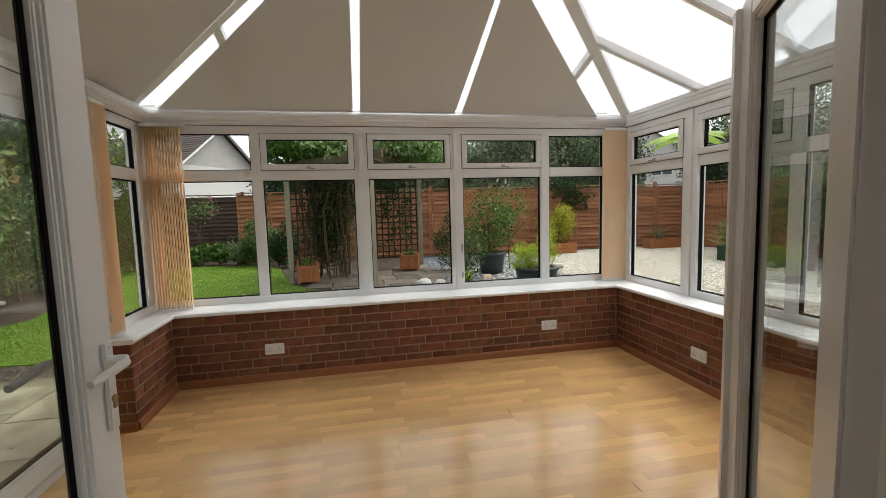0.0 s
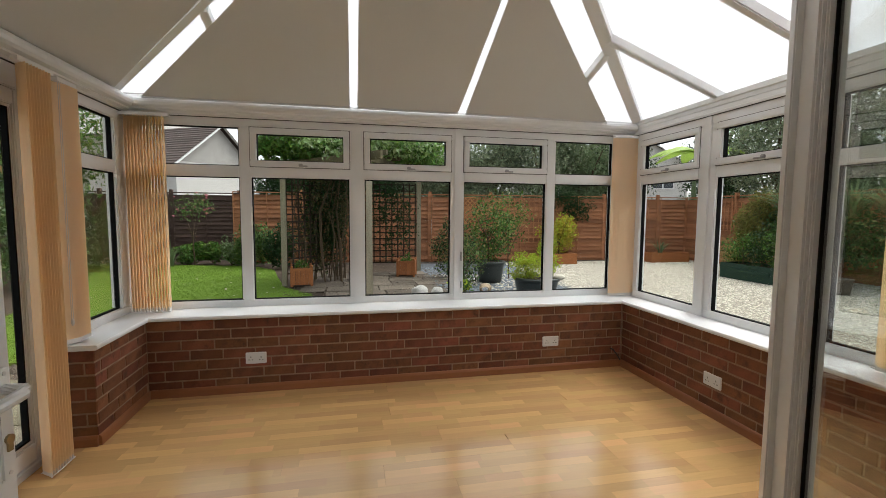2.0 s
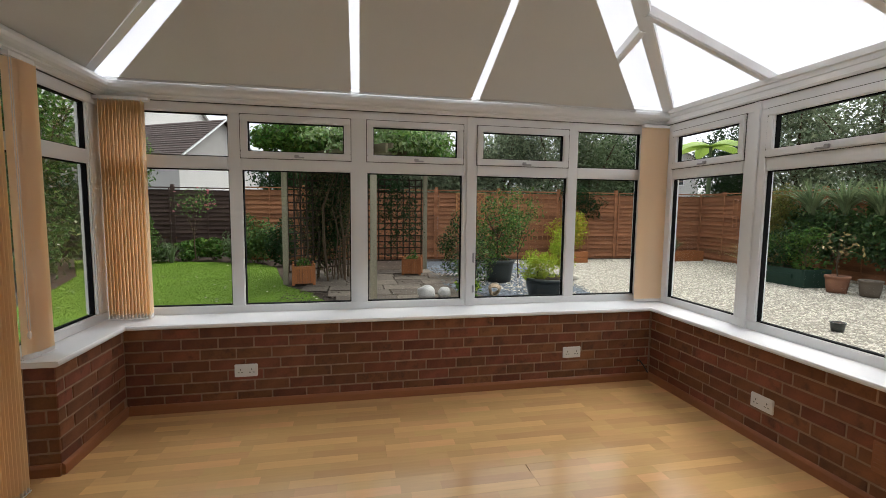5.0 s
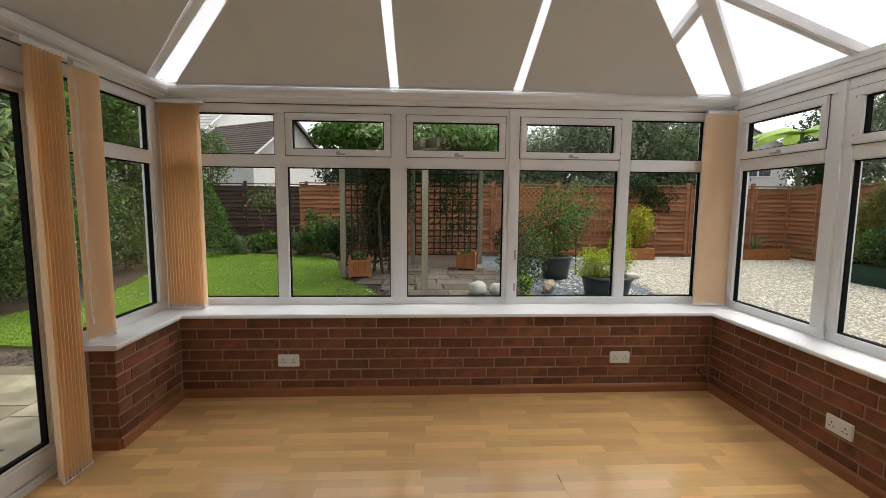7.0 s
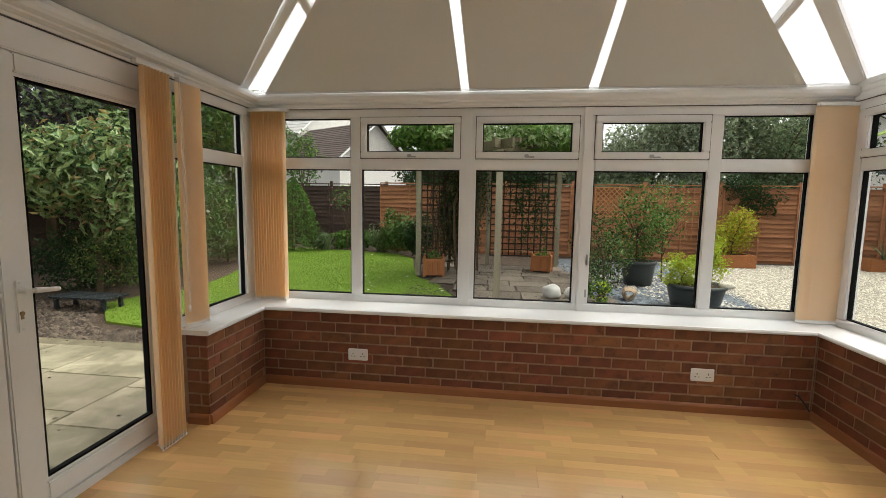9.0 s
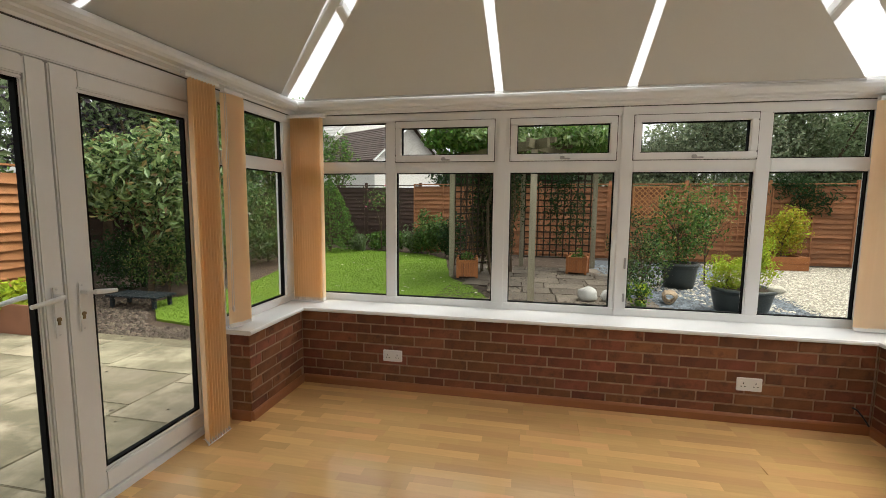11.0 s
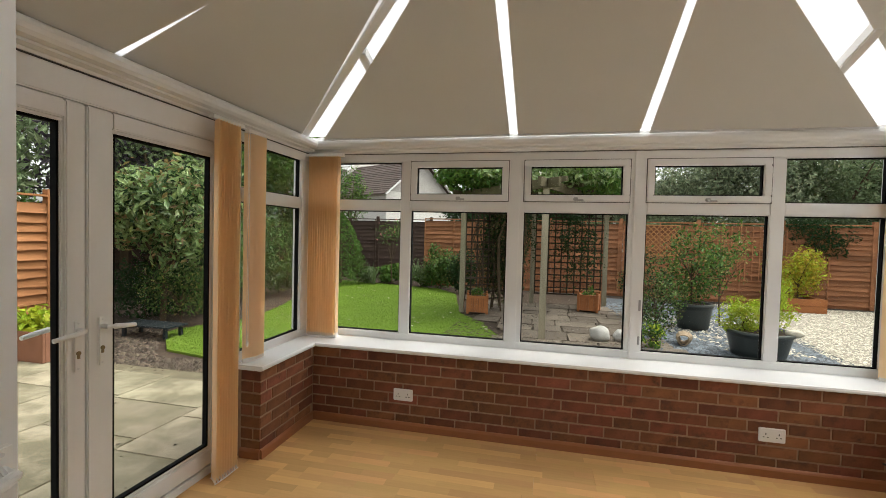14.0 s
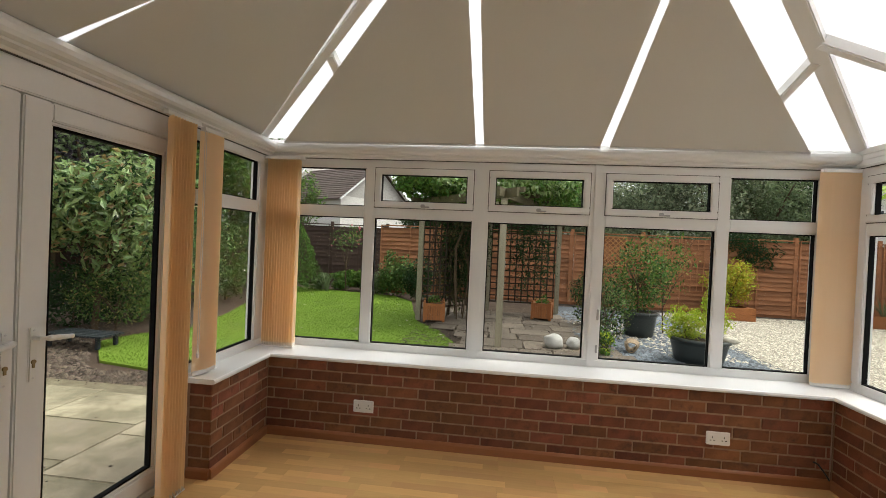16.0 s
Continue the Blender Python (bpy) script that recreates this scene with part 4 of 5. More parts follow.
scatter_stones("slate_chips", "blue-grey slate chips between the pots", ((1.4, 4.8, 6.6, 12.0), lambda x, y: (x < 4.1 + 0.06 * (y - 6)) & (x > 1.72)), 9000, 0.04, SLATE, G - 0.008, 12, 0.35, "slate")
scatter_stones("pebbles", "mixed pale pebbles by the dark pots", ((1.7, 4.2, 7.6, 10.6), lambda x, y: (x + 0.4 * y > 6.0) & (x < 4.0)), 1300, 0.032, STONE, G - 0.004, 14)
scatter_stones("bark_mulch", "grey-brown bark chips along the patio edge", ((-6.5, -1.7, 4.6, 6.2), lambda x, y: (y < 5.12 + 0.05 * np.sin(5 * x)) | (y < 5.2 - 1.05 * (x + 4.45))), 9000, 0.034, BARK, G - 0.028, 13, 0.5, "bark")
scatter_stones("leaf_litter", "dry fallen leaves under the climber", ((-1.2, 2.2, 7.2, 11.5), lambda x, y: y > 7), 2400, 0.026, BARK, G + 0.002, 15, 0.3, "fallen leaves")


scatter_stones("fallen_petals", "pale fallen petals and leaves on the lawn", ((-5.0, -0.4, 5.6, 12.5), in_lawn), 90, 0.022, STONE, G + 0.022, 16, 0.2, "fallen petals")


# ---- fences ----
def lap_panel(at, turn, mat, single=False, wide=1.8, high=1.72, name="fence_panel", label="", group="", seed=1, cap=True):
    """A lapped board panel between two plan edges; its foot at at, its face turned by turn degrees."""
    rnd = random.Random(seed)
    t = thing(name, (0, 0, 0), label, "fence", group)
    boards = int(high / 0.125)
    verts, faces = [], []
    cols = 12
    for k in range(boards):
        z0 = 0.08 + k * 0.125
        v, f = ([], []) if single else (verts, faces)
        o = len(v)
        phase, tilt = rnd.uniform(0, 6), rnd.uniform(-0.008, 0.008)
        for i in range(cols + 1):
            x = (i / cols - 0.5) * wide
            dip = 0.009 * math.sin(3.1 * x + phase) + rnd.uniform(-0.006, 0.006) + tilt * x
            out = 0.008 * math.sin(4.3 * x + 2 * phase)
            for y, z in ((-0.074 - out, z0 + dip), (-0.06 - out, z0 + dip - 0.001), (0.0, z0 + 0.155), (-0.012, z0 + 0.156)):
                v.append((x, y, z))
        for i in range(cols):
            a, b = o + 4 * i, o + 4 * i + 4
            f += [(a + m, b + m, b + (m + 1) % 4, a + (m + 1) % 4) for m in range(4)]
        f += [(o + 3, o + 2, o + 1, o), (o + 4 * cols, o + 4 * cols + 1, o + 4 * cols + 2, o + 4 * cols + 3)]
        if single:
            raw("board", v, f, mat, t)
    if not single:
        tagged(raw("boards", verts, faces, mat, t), kind="stuff")
    for u in (-wide / 2, 0.0, wide / 2 - 0.03):
        box("batten", (u, -0.098, 0.06), (u + 0.03, -0.083, high + 0.08), mat, t, bevel=0.002)
    box("gravel_board", (-wide / 2, -0.02, 0.0), (wide / 2, 0.02, 0.078), mat, t, bevel=0.002)
    box("post", (wide / 2 + 0.003, -0.05, 0.0), (wide / 2 + 0.09, 0.05, high + 0.19), mat, t, bevel=0.004)
    if cap:
        box("cap_rail", (-wide / 2, -0.095, high + 0.081), (wide / 2, 0.025, high + 0.11), mat, t, bevel=0.003)
    t.matrix_basis = pose(*at, 0, 0, turn)
    return t


f1 = lap_panel((-2.35, 13.75, G), 0, FENCE, high=1.95, label="weathered red-brown lapped fence panel", group="back garden fence", seed=3)
for k in range(1, 8):
    copy_thing(f1, pose(-2.35 + 1.895 * k, 13.75 - 0.1 * k, G, 0, 0, -3))
f2 = lap_panel((-4.3, 14.9, G), 0, FENCE_DARK, high=1.95, label="dark brown lapped fence panel", group="dark garden fence", seed=5)
for k in range(1, 5):
    copy_thing(f2, pose(-4.3 - 1.895 * k, 14.9, G))
f3 = lap_panel((11.0, 12.0, G), -90, FENCE, high=1.95, label="red-brown lapped fence panel by the gravel", group="gravel yard fence", seed=6)
for k in range(1, 6):
    copy_thing(f3, pose(11.0, 12.0 - 1.895 * k, G, 0, 0, -90))
f4 = lap_panel((-6.6, 4.55, G), 90, FENCE_ORANGE, True, high=1.87, label="bright orange-brown lapped fence panel by the patio", group="patio fence", seed=7)
copy_thing(f4, pose(-6.6, 2.655, G, 0, 0, 90))
f5 = lap_panel((-9.6, 13.2, G), 90, FENCE_DARK, high=1.9, label="dark brown fence panel beside the lawn", group="lawn side fence", seed=8)
for k in range(1, 5):
    copy_thing(f5, pose(-9.6, 13.2 - 1.895 * k, G, 0, 0, 90))


def trellis(name, label, at, turn, wide, high, pitch, mat, diagonal=False, slat=0.022, single=True):
    t = thing(name, (0, 0, 0), label, "trellis")
    if diagonal:
        n = int((wide + high) / pitch)
        for s in (1, -1):
            for k in range(1, n):
                o = k * pitch
                x0, z0 = (o, 0.0) if o <= wide else (wide, o - wide)
                x1, z1 = (0.0, o) if o <= high else (o - high, high)
                if s < 0:
                    x0, x1 = wide - x0, wide - x1
                bm = bmesh.new()
                add_bar(bm, (x0 - wide / 2, -0.006 * s, z0), (x1 - wide / 2, -0.006 * s, z1), slat, 0.01, (0, 1, 0))
                part("lath", bm, mat, t)
        for a, b in (((-wide / 2, 0), (wide / 2, 0)), ((-wide / 2, high), (wide / 2, high)), ((-wide / 2, 0), (-wide / 2, high)), ((wide / 2, 0), (wide / 2, high))):
            bm = bmesh.new()
            add_bar(bm, (a[0], -0.015, a[1]), (b[0], -0.015, b[1]), 0.03, 0.02, (0, 1, 0))
            part("edge", bm, mat, t)
    else:
        for k in range(int(wide / pitch) + 1):
            x = -wide / 2 + k * pitch
            box("lath", (x - slat / 2, -0.012, 0.0), (x + slat / 2, 0.0, high), mat, t, bevel=0)
        for k in range(int(high / pitch) + 1):
            box("lath", (-wide / 2, 0.001, k * pitch), (wide / 2, 0.012, k * pitch + slat), mat, t, bevel=0)
    t.matrix_basis = pose(*at, 0, 0, turn)
    return t


LATTICE = material("orange_lattice", (0.5, 0.24, 0.1), 0.8, var=0.2)
trellis("lattice_panel", "orange diamond lattice on the back fence", (3.4, 13.36, 1.05), -3, 0.85, 0.8, 0.14, LATTICE, True, 0.024)
trellis("square_trellis", "square wooden trellis on the back fence", (5.1, 13.27, 0.45), -3, 1.75, 1.4, 0.16, FENCE)
trellis("square_trellis", "small square trellis on the yard fence", (10.92, 11.2, 0.9), -90, 0.9, 0.85, 0.14, FENCE)

# ---- pergola ----
pergola = thing("pergola", (0.2, 9.5, G), "weathered timber pergola with dark trellis sides", "pergola")
PP = [(-1.29, 9.44), (0.31, 7.5), (0.07, 11.3), (1.72, 11.4)]
for k, (x, y) in enumerate(PP):
    box("post", (x - 0.05, y - 0.05, G), (x + 0.05, y + 0.05, 2.2), POST, pergola, bevel=0.006)
for a, b in ((0, 2), (1, 3), (0, 1), (2, 3)):
    bm = bmesh.new()
    (x0, y0), (x1, y1) = PP[a], PP[b]
    e = Vector((x1 - x0, y1 - y0, 0)).normalized() * 0.3
    add_bar(bm, Vector((x0, y0, 2.27)) - e, Vector((x1, y1, 2.27)) + e, 0.05, 0.14)
    part("beam", bm, BEAM, pergola)
for k in range(5):
    u = (k + 0.5) / 5
    p = Vector((*PP[0], 2.37)).lerp(Vector((*PP[2], 2.37)), u)
    q = Vector((*PP[1], 2.37)).lerp(Vector((*PP[3], 2.37)), u)
    bm = bmesh.new()
    add_bar(bm, p - (q - p).normalized() * 0.25, q + (q - p).normalized() * 0.25, 0.045, 0.08)
    part("rafter", bm, BEAM, pergola)


def trellis_between(a, b, label, z0=0.1, z1=2.1, pitch=0.15):
    (x0, y0), (x1, y1) = a, b
    turn = math.degrees(math.atan2(y1 - y0, x1 - x0))
    return trellis("square_trellis", label, ((x0 + x1) / 2, (y0 + y1) / 2, z0), turn, math.hypot(x1 - x0, y1 - y0) - 0.12, z1 - z0, pitch, TRELLIS, slat=0.03)


trellis_between(PP[0], (-0.05, 10.7), "dark square trellis between the pergola posts")
trellis_between(PP[2], PP[3], "dark square trellis behind the pergola")

# climber over the pergola
climber = thing("climbing_plant", (-0.6, 10.0, G), "dense green climber over the pergola with white flowers", "climber")
bm = bmesh.new()
rnd = random.Random(5)
for k in range(26):
    x, y = -1.1 + rnd.uniform(0, 1.0), 9.75 + rnd.uniform(0, 0.9)
    add_tube(bm, [(x, y, G), (x + rnd.uniform(-0.1, 0.1), y, 0.7), (x + rnd.uniform(-0.15, 0.15), y, 1.4), (x + rnd.uniform(-0.3, 0.3), y, 2.3)], [0.016, 0.013, 0.011, 0.008], 5)
part("stem", bm, TWIG, climber)
pts, nrm = [], []
r = np.random.default_rng(9)
for cx, cy, cz, rx, ry, rz, n in ((-1.0, 9.3, 2.75, 0.7, 0.7, 0.4, 1200), (-1.45, 9.4, 2.62, 0.5, 0.6, 0.34, 1100), (-0.5, 9.3, 2.6, 1.1, 0.9, 0.42, 3600), (0.9, 9.0, 2.55, 0.9, 1.1, 0.33, 2400), (0.2, 10.6, 2.65, 1.6, 0.9, 0.42, 2200), (1.6, 10.4, 2.5, 0.6, 0.9, 0.3, 900)):
    p, q = cloud((cx, cy, cz), (rx, ry, rz), n, int(cx * 100) % 97 + 3, 14, 0.5)
    pts.append(p)
    nrm.append(q)
leaves("crown", np.concatenate(pts), np.concatenate(nrm), 0.11, L_MID, climber, 21, 0.5)
p, q = cloud((0.4, 8.6, 2.58), (1.5, 0.7, 0.36), 1700, 34, 20, 0.45)
leaves("young_leaves", p, q, 0.11, L_LAUREL, climber, 26, 0.5)
p, q = cloud((-0.4, 9.0, 2.6), (1.3, 0.8, 0.5), 90, 33)
leaves("bloom", p, q, 0.07, PETAL_WHITE, climber, 22, 0.9)
# near-black green leaves carry the shade within the pergola in their colour
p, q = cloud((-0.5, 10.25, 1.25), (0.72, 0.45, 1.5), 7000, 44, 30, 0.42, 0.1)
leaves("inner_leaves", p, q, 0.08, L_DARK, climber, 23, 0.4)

# more dark leaves, for the shade at the back trellis
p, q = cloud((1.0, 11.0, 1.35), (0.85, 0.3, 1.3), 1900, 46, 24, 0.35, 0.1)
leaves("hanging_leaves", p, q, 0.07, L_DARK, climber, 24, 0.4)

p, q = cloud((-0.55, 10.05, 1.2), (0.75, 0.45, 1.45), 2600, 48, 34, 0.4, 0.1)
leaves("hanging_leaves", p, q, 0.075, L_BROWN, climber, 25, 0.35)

# flagstones under the pergola
flags = thing("garden_paving", label="weathered flagstones under the pergola", category="paving", kind="structure")
rnd = random.Random(8)
y = 6.7
while y < 11.2:
    hgt = rnd.choice((0.4, 0.5, 0.6))
    x = -1.1 + rnd.uniform(0, 0.25)
    while x < 1.75:
        w = rnd.choice((0.4, 0.5, 0.6, 0.75))
        if not in_lawn(np.array([x + w * 0.3]), np.array([y + hgt / 2]))[0]:
            bm = bmesh.new()
            made = add_box(bm, (x + 0.01, y + 0.01, G - 0.03), (x + w - 0.012, y + hgt - 0.012, G + 0.004 + rnd.uniform(0, 0.008)))
            for v in made:
                v.co.x += rnd.uniform(-0.02, 0.02)
                v.co.y += rnd.uniform(-0.02, 0.02)
            part("flagstone", bm, FLAG, flags)
        x += w
    y += hgt

# patio slabs
patio = thing("patio", label="buff riven paving slabs with mossy joints", category="paving", kind="structure")
box("joint_bed", (-6.8, -2.5, G - 0.04), (-1.7, 4.66, G - 0.007), JOINT, patio, bevel=0)
rnd = random.Random(12)
x = -1.71
while x > -6.7:
    w = rnd.choice((0.6, 0.9, 0.75))
    y = 4.62 - rnd.uniform(0, 0.2)
    while y > -1.5:
        h = rnd.choice((0.6, 0.75, 0.9))
        bm = bmesh.new()
        made = add_box(bm, (x - w + 0.004, y - h + 0.004, G - 0.04), (x - 0.004, y - 0.004, G + rnd.uniform(-0.001, 0.001)), 0.004)
        part("paving_slab", bm, SLAB, patio)
        y -= h
    x -= w


# ---- pots, planters, rocks ----
def slatted_planter(at, turn, label):
    t = thing("wooden_planter", (0, 0, 0), label, "planter", "square wooden planters by the pergola")
    w, h = 0.19, 0.36
    for sx in (-1, 1):
        for sy in (-1, 1):
            bm = bmesh.new()
            add_box(bm, (sx * w - 0.025, sy * w - 0.025, 0), (sx * w + 0.025, sy * w + 0.025, h + 0.02), 0.003)
            bmesh.ops.create_uvsphere(bm, u_segments=10, v_segments=6, radius=0.026, matrix=Matrix.Translation((sx * w, sy * w, h + 0.04)))
            part("corner_post", bm, CEDAR, t)
    for k in range(7):
        u = -w + 0.045 + k * (2 * w - 0.09) / 6
        for s in (-1, 1):
            box("slat", (u - 0.022, s * w - 0.008, 0.03), (u + 0.022, s * w + 0.008, h - 0.02), CEDAR, t, bevel=0)
            box("slat", (s * w - 0.008, u - 0.022, 0.03), (s * w + 0.008, u + 0.022, h - 0.02), CEDAR, t, bevel=0)
    for s in (-1, 1):
        box("rail", (-w, s * w - 0.018, h - 0.05), (w, s * w + 0.018, h), CEDAR, t, bevel=0.002)
        box("rail", (s * w - 0.018, -w, h - 0.049), (s * w + 0.018, w, h + 0.001), CEDAR, t, bevel=0.002)
    box("soil", (-w + 0.02, -w + 0.02, 0.1), (w - 0.02, w - 0.02, h - 0.03), SOIL, t, bevel=0)
    t.matrix_basis = pose(*at, 0, 0, turn)
    return t


p1 = slatted_planter((-0.97, 9.45, G + 0.01), 8, "square orange slatted wooden planter beside the lawn")
tagged(copy_thing(p1, pose(1.3, 10.5, G + 0.01, 0, 0, -14)), "square orange slatted wooden planter on the flagstones")
for x, y, sd in ((-0.97, 9.45, 61), (1.3, 10.5, 62)):
    shrub("potted_plant", "small sparse plant in a wooden planter", (x, y, 0.2), (0.17, 0.17, 0.14), 160, 0.06, L_MID, sd, 0.1, 0.006, "plant", "plants in the wooden planters", extra=((PETAL_PINK, 14, 0.04, "bloom"),))


def round_pot(name, label, at, r, h, mat, group=""):
    t = thing(name, at, label, "plant pot", group)
    bm = bmesh.new()
    add_lathe(bm, [(r * 0.78, 0), (r * 0.86, h * 0.3), (r * 0.95, h * 0.75), (r * 0.98, h * 0.86), (r * 1.05, h * 0.88), (r * 1.05, h * 0.99), (r * 1.0, h), (r * 0.9, h), (r * 0.88, h * 0.9)], at)
    ob = part("pot_body", bm, mat, t)
    for p in ob.data.polygons:
        p.use_smooth = len(p.vertices) == 4
    bm = bmesh.new()
    add_lathe(bm, [(r * 0.6, h * 0.88), (r * 0.89, h * 0.9), (r * 0.88, h * 0.93), (r * 0.3, h * 0.95)], at)
    part("soil", bm, SOIL, t)
    return t


round_pot("plant_pot", "wide dark glazed pot with lime-green shrubs", (3.25, 7.5, G), 0.4, 0.36, POT_DARK, "dark garden pots")
round_pot("plant_pot", "large dark pot with a rose bush", (2.97, 9.3, G), 0.31, 0.46, POT_DARK, "dark garden pots")
shrub("lime_shrub", "bright lime-green spiraea bush in a wide dark pot", (3.08, 7.47, 0.19), (0.42, 0.38, 0.36), 1900, 0.05, L_LIME, 71, 0.26, 0.01, extra=((L_YELLOW, 250, 0.045, "yellow_tips"),), lumps=34, lump=0.27, slim=0.35)
shrub("lime_shrub", "taller lime-green bush in a wide dark pot", (3.48, 7.58, 0.19), (0.3, 0.3, 0.5), 1500, 0.05, L_LIME, 72, 0.44, 0.01, lumps=34, lump=0.27, slim=0.35)
shrub("rose_bush", "tall loose rose bush with reddish tips in a dark pot", (2.95, 9.35, 0.3), (0.8, 0.55, 0.95), 1500, 0.075, L_ROSE, 73, 0.62, 0.016, extra=((L_MID, 900, 0.08, "outer_leaves"), (L_STRAW, 160, 0.06, "yellow_leaves"), (PETAL_PINK, 14, 0.05, "bloom")), lumps=40, lump=0.26, stems=11)
shrub("rose_bush", "thin arching rose stems with sparse leaves", (3.55, 9.7, G), (0.85, 0.5, 0.75), 420, 0.075, L_MID, 76, 1.45, 0.014, extra=((L_STRAW, 150, 0.06, "yellow_leaves"), (L_BRONZE, 120, 0.06, "young_leaves")), lumps=44, lump=0.2, stems=12)
# the L_DARK leaves in this bush paint its inner shade
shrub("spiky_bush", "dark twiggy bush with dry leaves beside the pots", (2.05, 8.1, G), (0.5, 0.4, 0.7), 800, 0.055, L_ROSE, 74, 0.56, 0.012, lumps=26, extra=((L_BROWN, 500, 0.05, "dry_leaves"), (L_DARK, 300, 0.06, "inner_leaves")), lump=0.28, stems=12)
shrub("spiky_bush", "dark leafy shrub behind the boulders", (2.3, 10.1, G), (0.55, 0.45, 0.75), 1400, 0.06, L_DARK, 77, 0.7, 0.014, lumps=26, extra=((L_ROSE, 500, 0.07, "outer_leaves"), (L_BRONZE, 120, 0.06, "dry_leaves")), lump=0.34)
shrub("low_plant", "low leafy plant by the stones", (1.9, 7.5, G), (0.25, 0.22, 0.26), 360, 0.07, L_MID, 75, 0.16, 0.008, category="plant", extra=((L_LIME, 120, 0.06, "young_leaves"),))


def rock(at, radii, seed, label, mat=BOULDER):
    t = thing("boulder", at, label, "rock", "boulders by the window")
    bm = bmesh.new()
    bmesh.ops.create_icosphere(bm, subdivisions=3, radius=1)
    for v in bm.verts:
        d = 1 + 0.22 * noise.noise(v.co * 1.6 + Vector((seed, 0, 0)))
        v.co = Vector((v.co.x * radii[0] * d + at[0], v.co.y * radii[1] * d + at[1], v.co.z * radii[2] * d + at[2] + radii[2] * 0.85))
    ob = part("stone", bm, mat, t)
    for p in ob.data.polygons:
        p.use_smooth = True


rock((1.18, 7.72, G), (0.16, 0.14, 0.12), 3, "smooth white rounded boulder on the flagstones")
rock((1.5, 7.75, G), (0.11, 0.1, 0.1), 5, "smaller pale boulder beside the white one")

rock((3.58, 7.28, G + 0.335), (0.1, 0.08, 0.05), 7, "flat pale stone lying on the soil of a pot", STONE)

log = thing("hollow_log", (2.35, 7.75, G), "small hollow clay log lying on the chips", "ornament")
bm = bmesh.new()
rr = []
for k in range(9):
    u = k / 8
    ring = []
    for j in range(14):
        a = j * math.tau / 14
        rad = 0.09 * (0.75 + 0.4 * math.sin(math.pi * u)) * (1 + 0.1 * math.sin(3 * a + u))
        ring.append(bm.verts.new((2.36 + 0.1 * u + rad * math.cos(a), 7.7 + 0.3 * u, G + 0.1 + rad * math.sin(a))))
    rr.append(ring)
for a, b in zip(rr, rr[1:]):
    for j in range(14):
        bm.faces.new((a[j], a[(j + 1) % 14], b[(j + 1) % 14], b[j]))
shell = part("shell", bm, material("weathered_clay", (0.3, 0.225, 0.15), 0.9, var=0.35, scale=14, fine=60, bump=0.4), log)
solid = shell.modifiers.new("wall", "SOLIDIFY")
solid.thickness = 0.012

bed = thing("raised_bed", (6.0, 12.3, G), "low orange timber raised bed by the fence", "planter")
for z in (0.0, 0.16):
    box("sleeper", (5.75, 12.15, G + z), (6.6, 12.22, G + z + 0.155), CEDAR, bed)
    box("sleeper", (6.53, 12.222, G + z), (6.6, 13.0, G + z + 0.155), CEDAR, bed)
    box("sleeper", (5.75, 12.222, G + z), (5.82, 13.0, G + z + 0.155), CEDAR, bed)
box("soil", (5.83, 12.23, G), (6.52, 13.0, G + 0.26), SOIL, bed, bevel=0)
shrub("yellow_shrub", "golden-yellow euonymus in the raised bed", (6.2, 12.55, 0.14), (0.72, 0.45, 0.68), 2200, 0.08, L_YELLOW, 81, 0.62, 0.02, lumps=14, extra=((L_LIME, 700, 0.09, "green_leaves"),))

long_box = thing("long_planter", (9.75, 12.2, G), "low reddish wooden trough by the corner fence", "planter")
box("front_board", (9.15, 12.2, G), (10.5, 12.24, G + 0.3), CEDAR, long_box)
box("back_board", (9.15, 12.56, G), (10.5, 12.6, G + 0.3), CEDAR, long_box)
box("end_board", (9.15, 12.24, G), (9.19, 12.56, G + 0.3), CEDAR, long_box)
box("end_board", (10.46, 12.24, G), (10.5, 12.56, G + 0.3), CEDAR, long_box)
box("soil", (9.19, 12.24, G), (10.46, 12.56, G + 0.26), SOIL, long_box, bevel=0)
blades("spiky_plant", "grey-green strappy plant in a trough", (9.6, 12.4, G + 0.26), 46, 0.6, 0.9, L_OLIVE, 82, 0.03)

trough = thing("green_trough", (9.1, 8.4, G), "dark green painted wooden planting trough", "planter")
for a, b in (((8.75, 7.7), (8.79, 9.15)), ((9.36, 7.7), (9.4, 9.15))):
    box("side_board", (*a, G), (*b, G + 0.36), POT_GREEN, trough)
for y in (7.65, 9.15):
    box("end_board", (8.75, y, G), (9.4, y + 0.05, G + 0.36), POT_GREEN, trough)
box("rim", (8.72, 7.9, G + 0.16), (8.749, 8.95, G + 0.25), POT_GREEN, trough)
box("soil", (8.79, 7.7, G), (9.36, 9.15, G + 0.32), SOIL, trough, bevel=0)
for k, (y, sd) in enumerate(((7.95, 91), (8.4, 92), (8.9, 93))):
    shrub("trough_shrub", "dark green leafy bush in the green trough", (9.08, y, G + 0.31), (0.48, 0.48, 0.52), 800, 0.08, (L_MID, L_DARK, L_MID)[k], sd, 0.42, 0.015, group="bushes in the green trough", lumps=12)
blades("straw_grass", "arching straw-yellow grass beside the trough", (9.45, 9.4, G), 170, 1.15, 1.15, L_STRAW, 94, 0.024)
shrub("bamboo", "tall feathery olive-green bamboo by the fence", (9.95, 9.45, G), (0.45, 0.5, 1.05), 3000, 0.12, L_BAMBOO, 95, 1.15, 0.015, category="bamboo", lumps=16, slim=0.16)
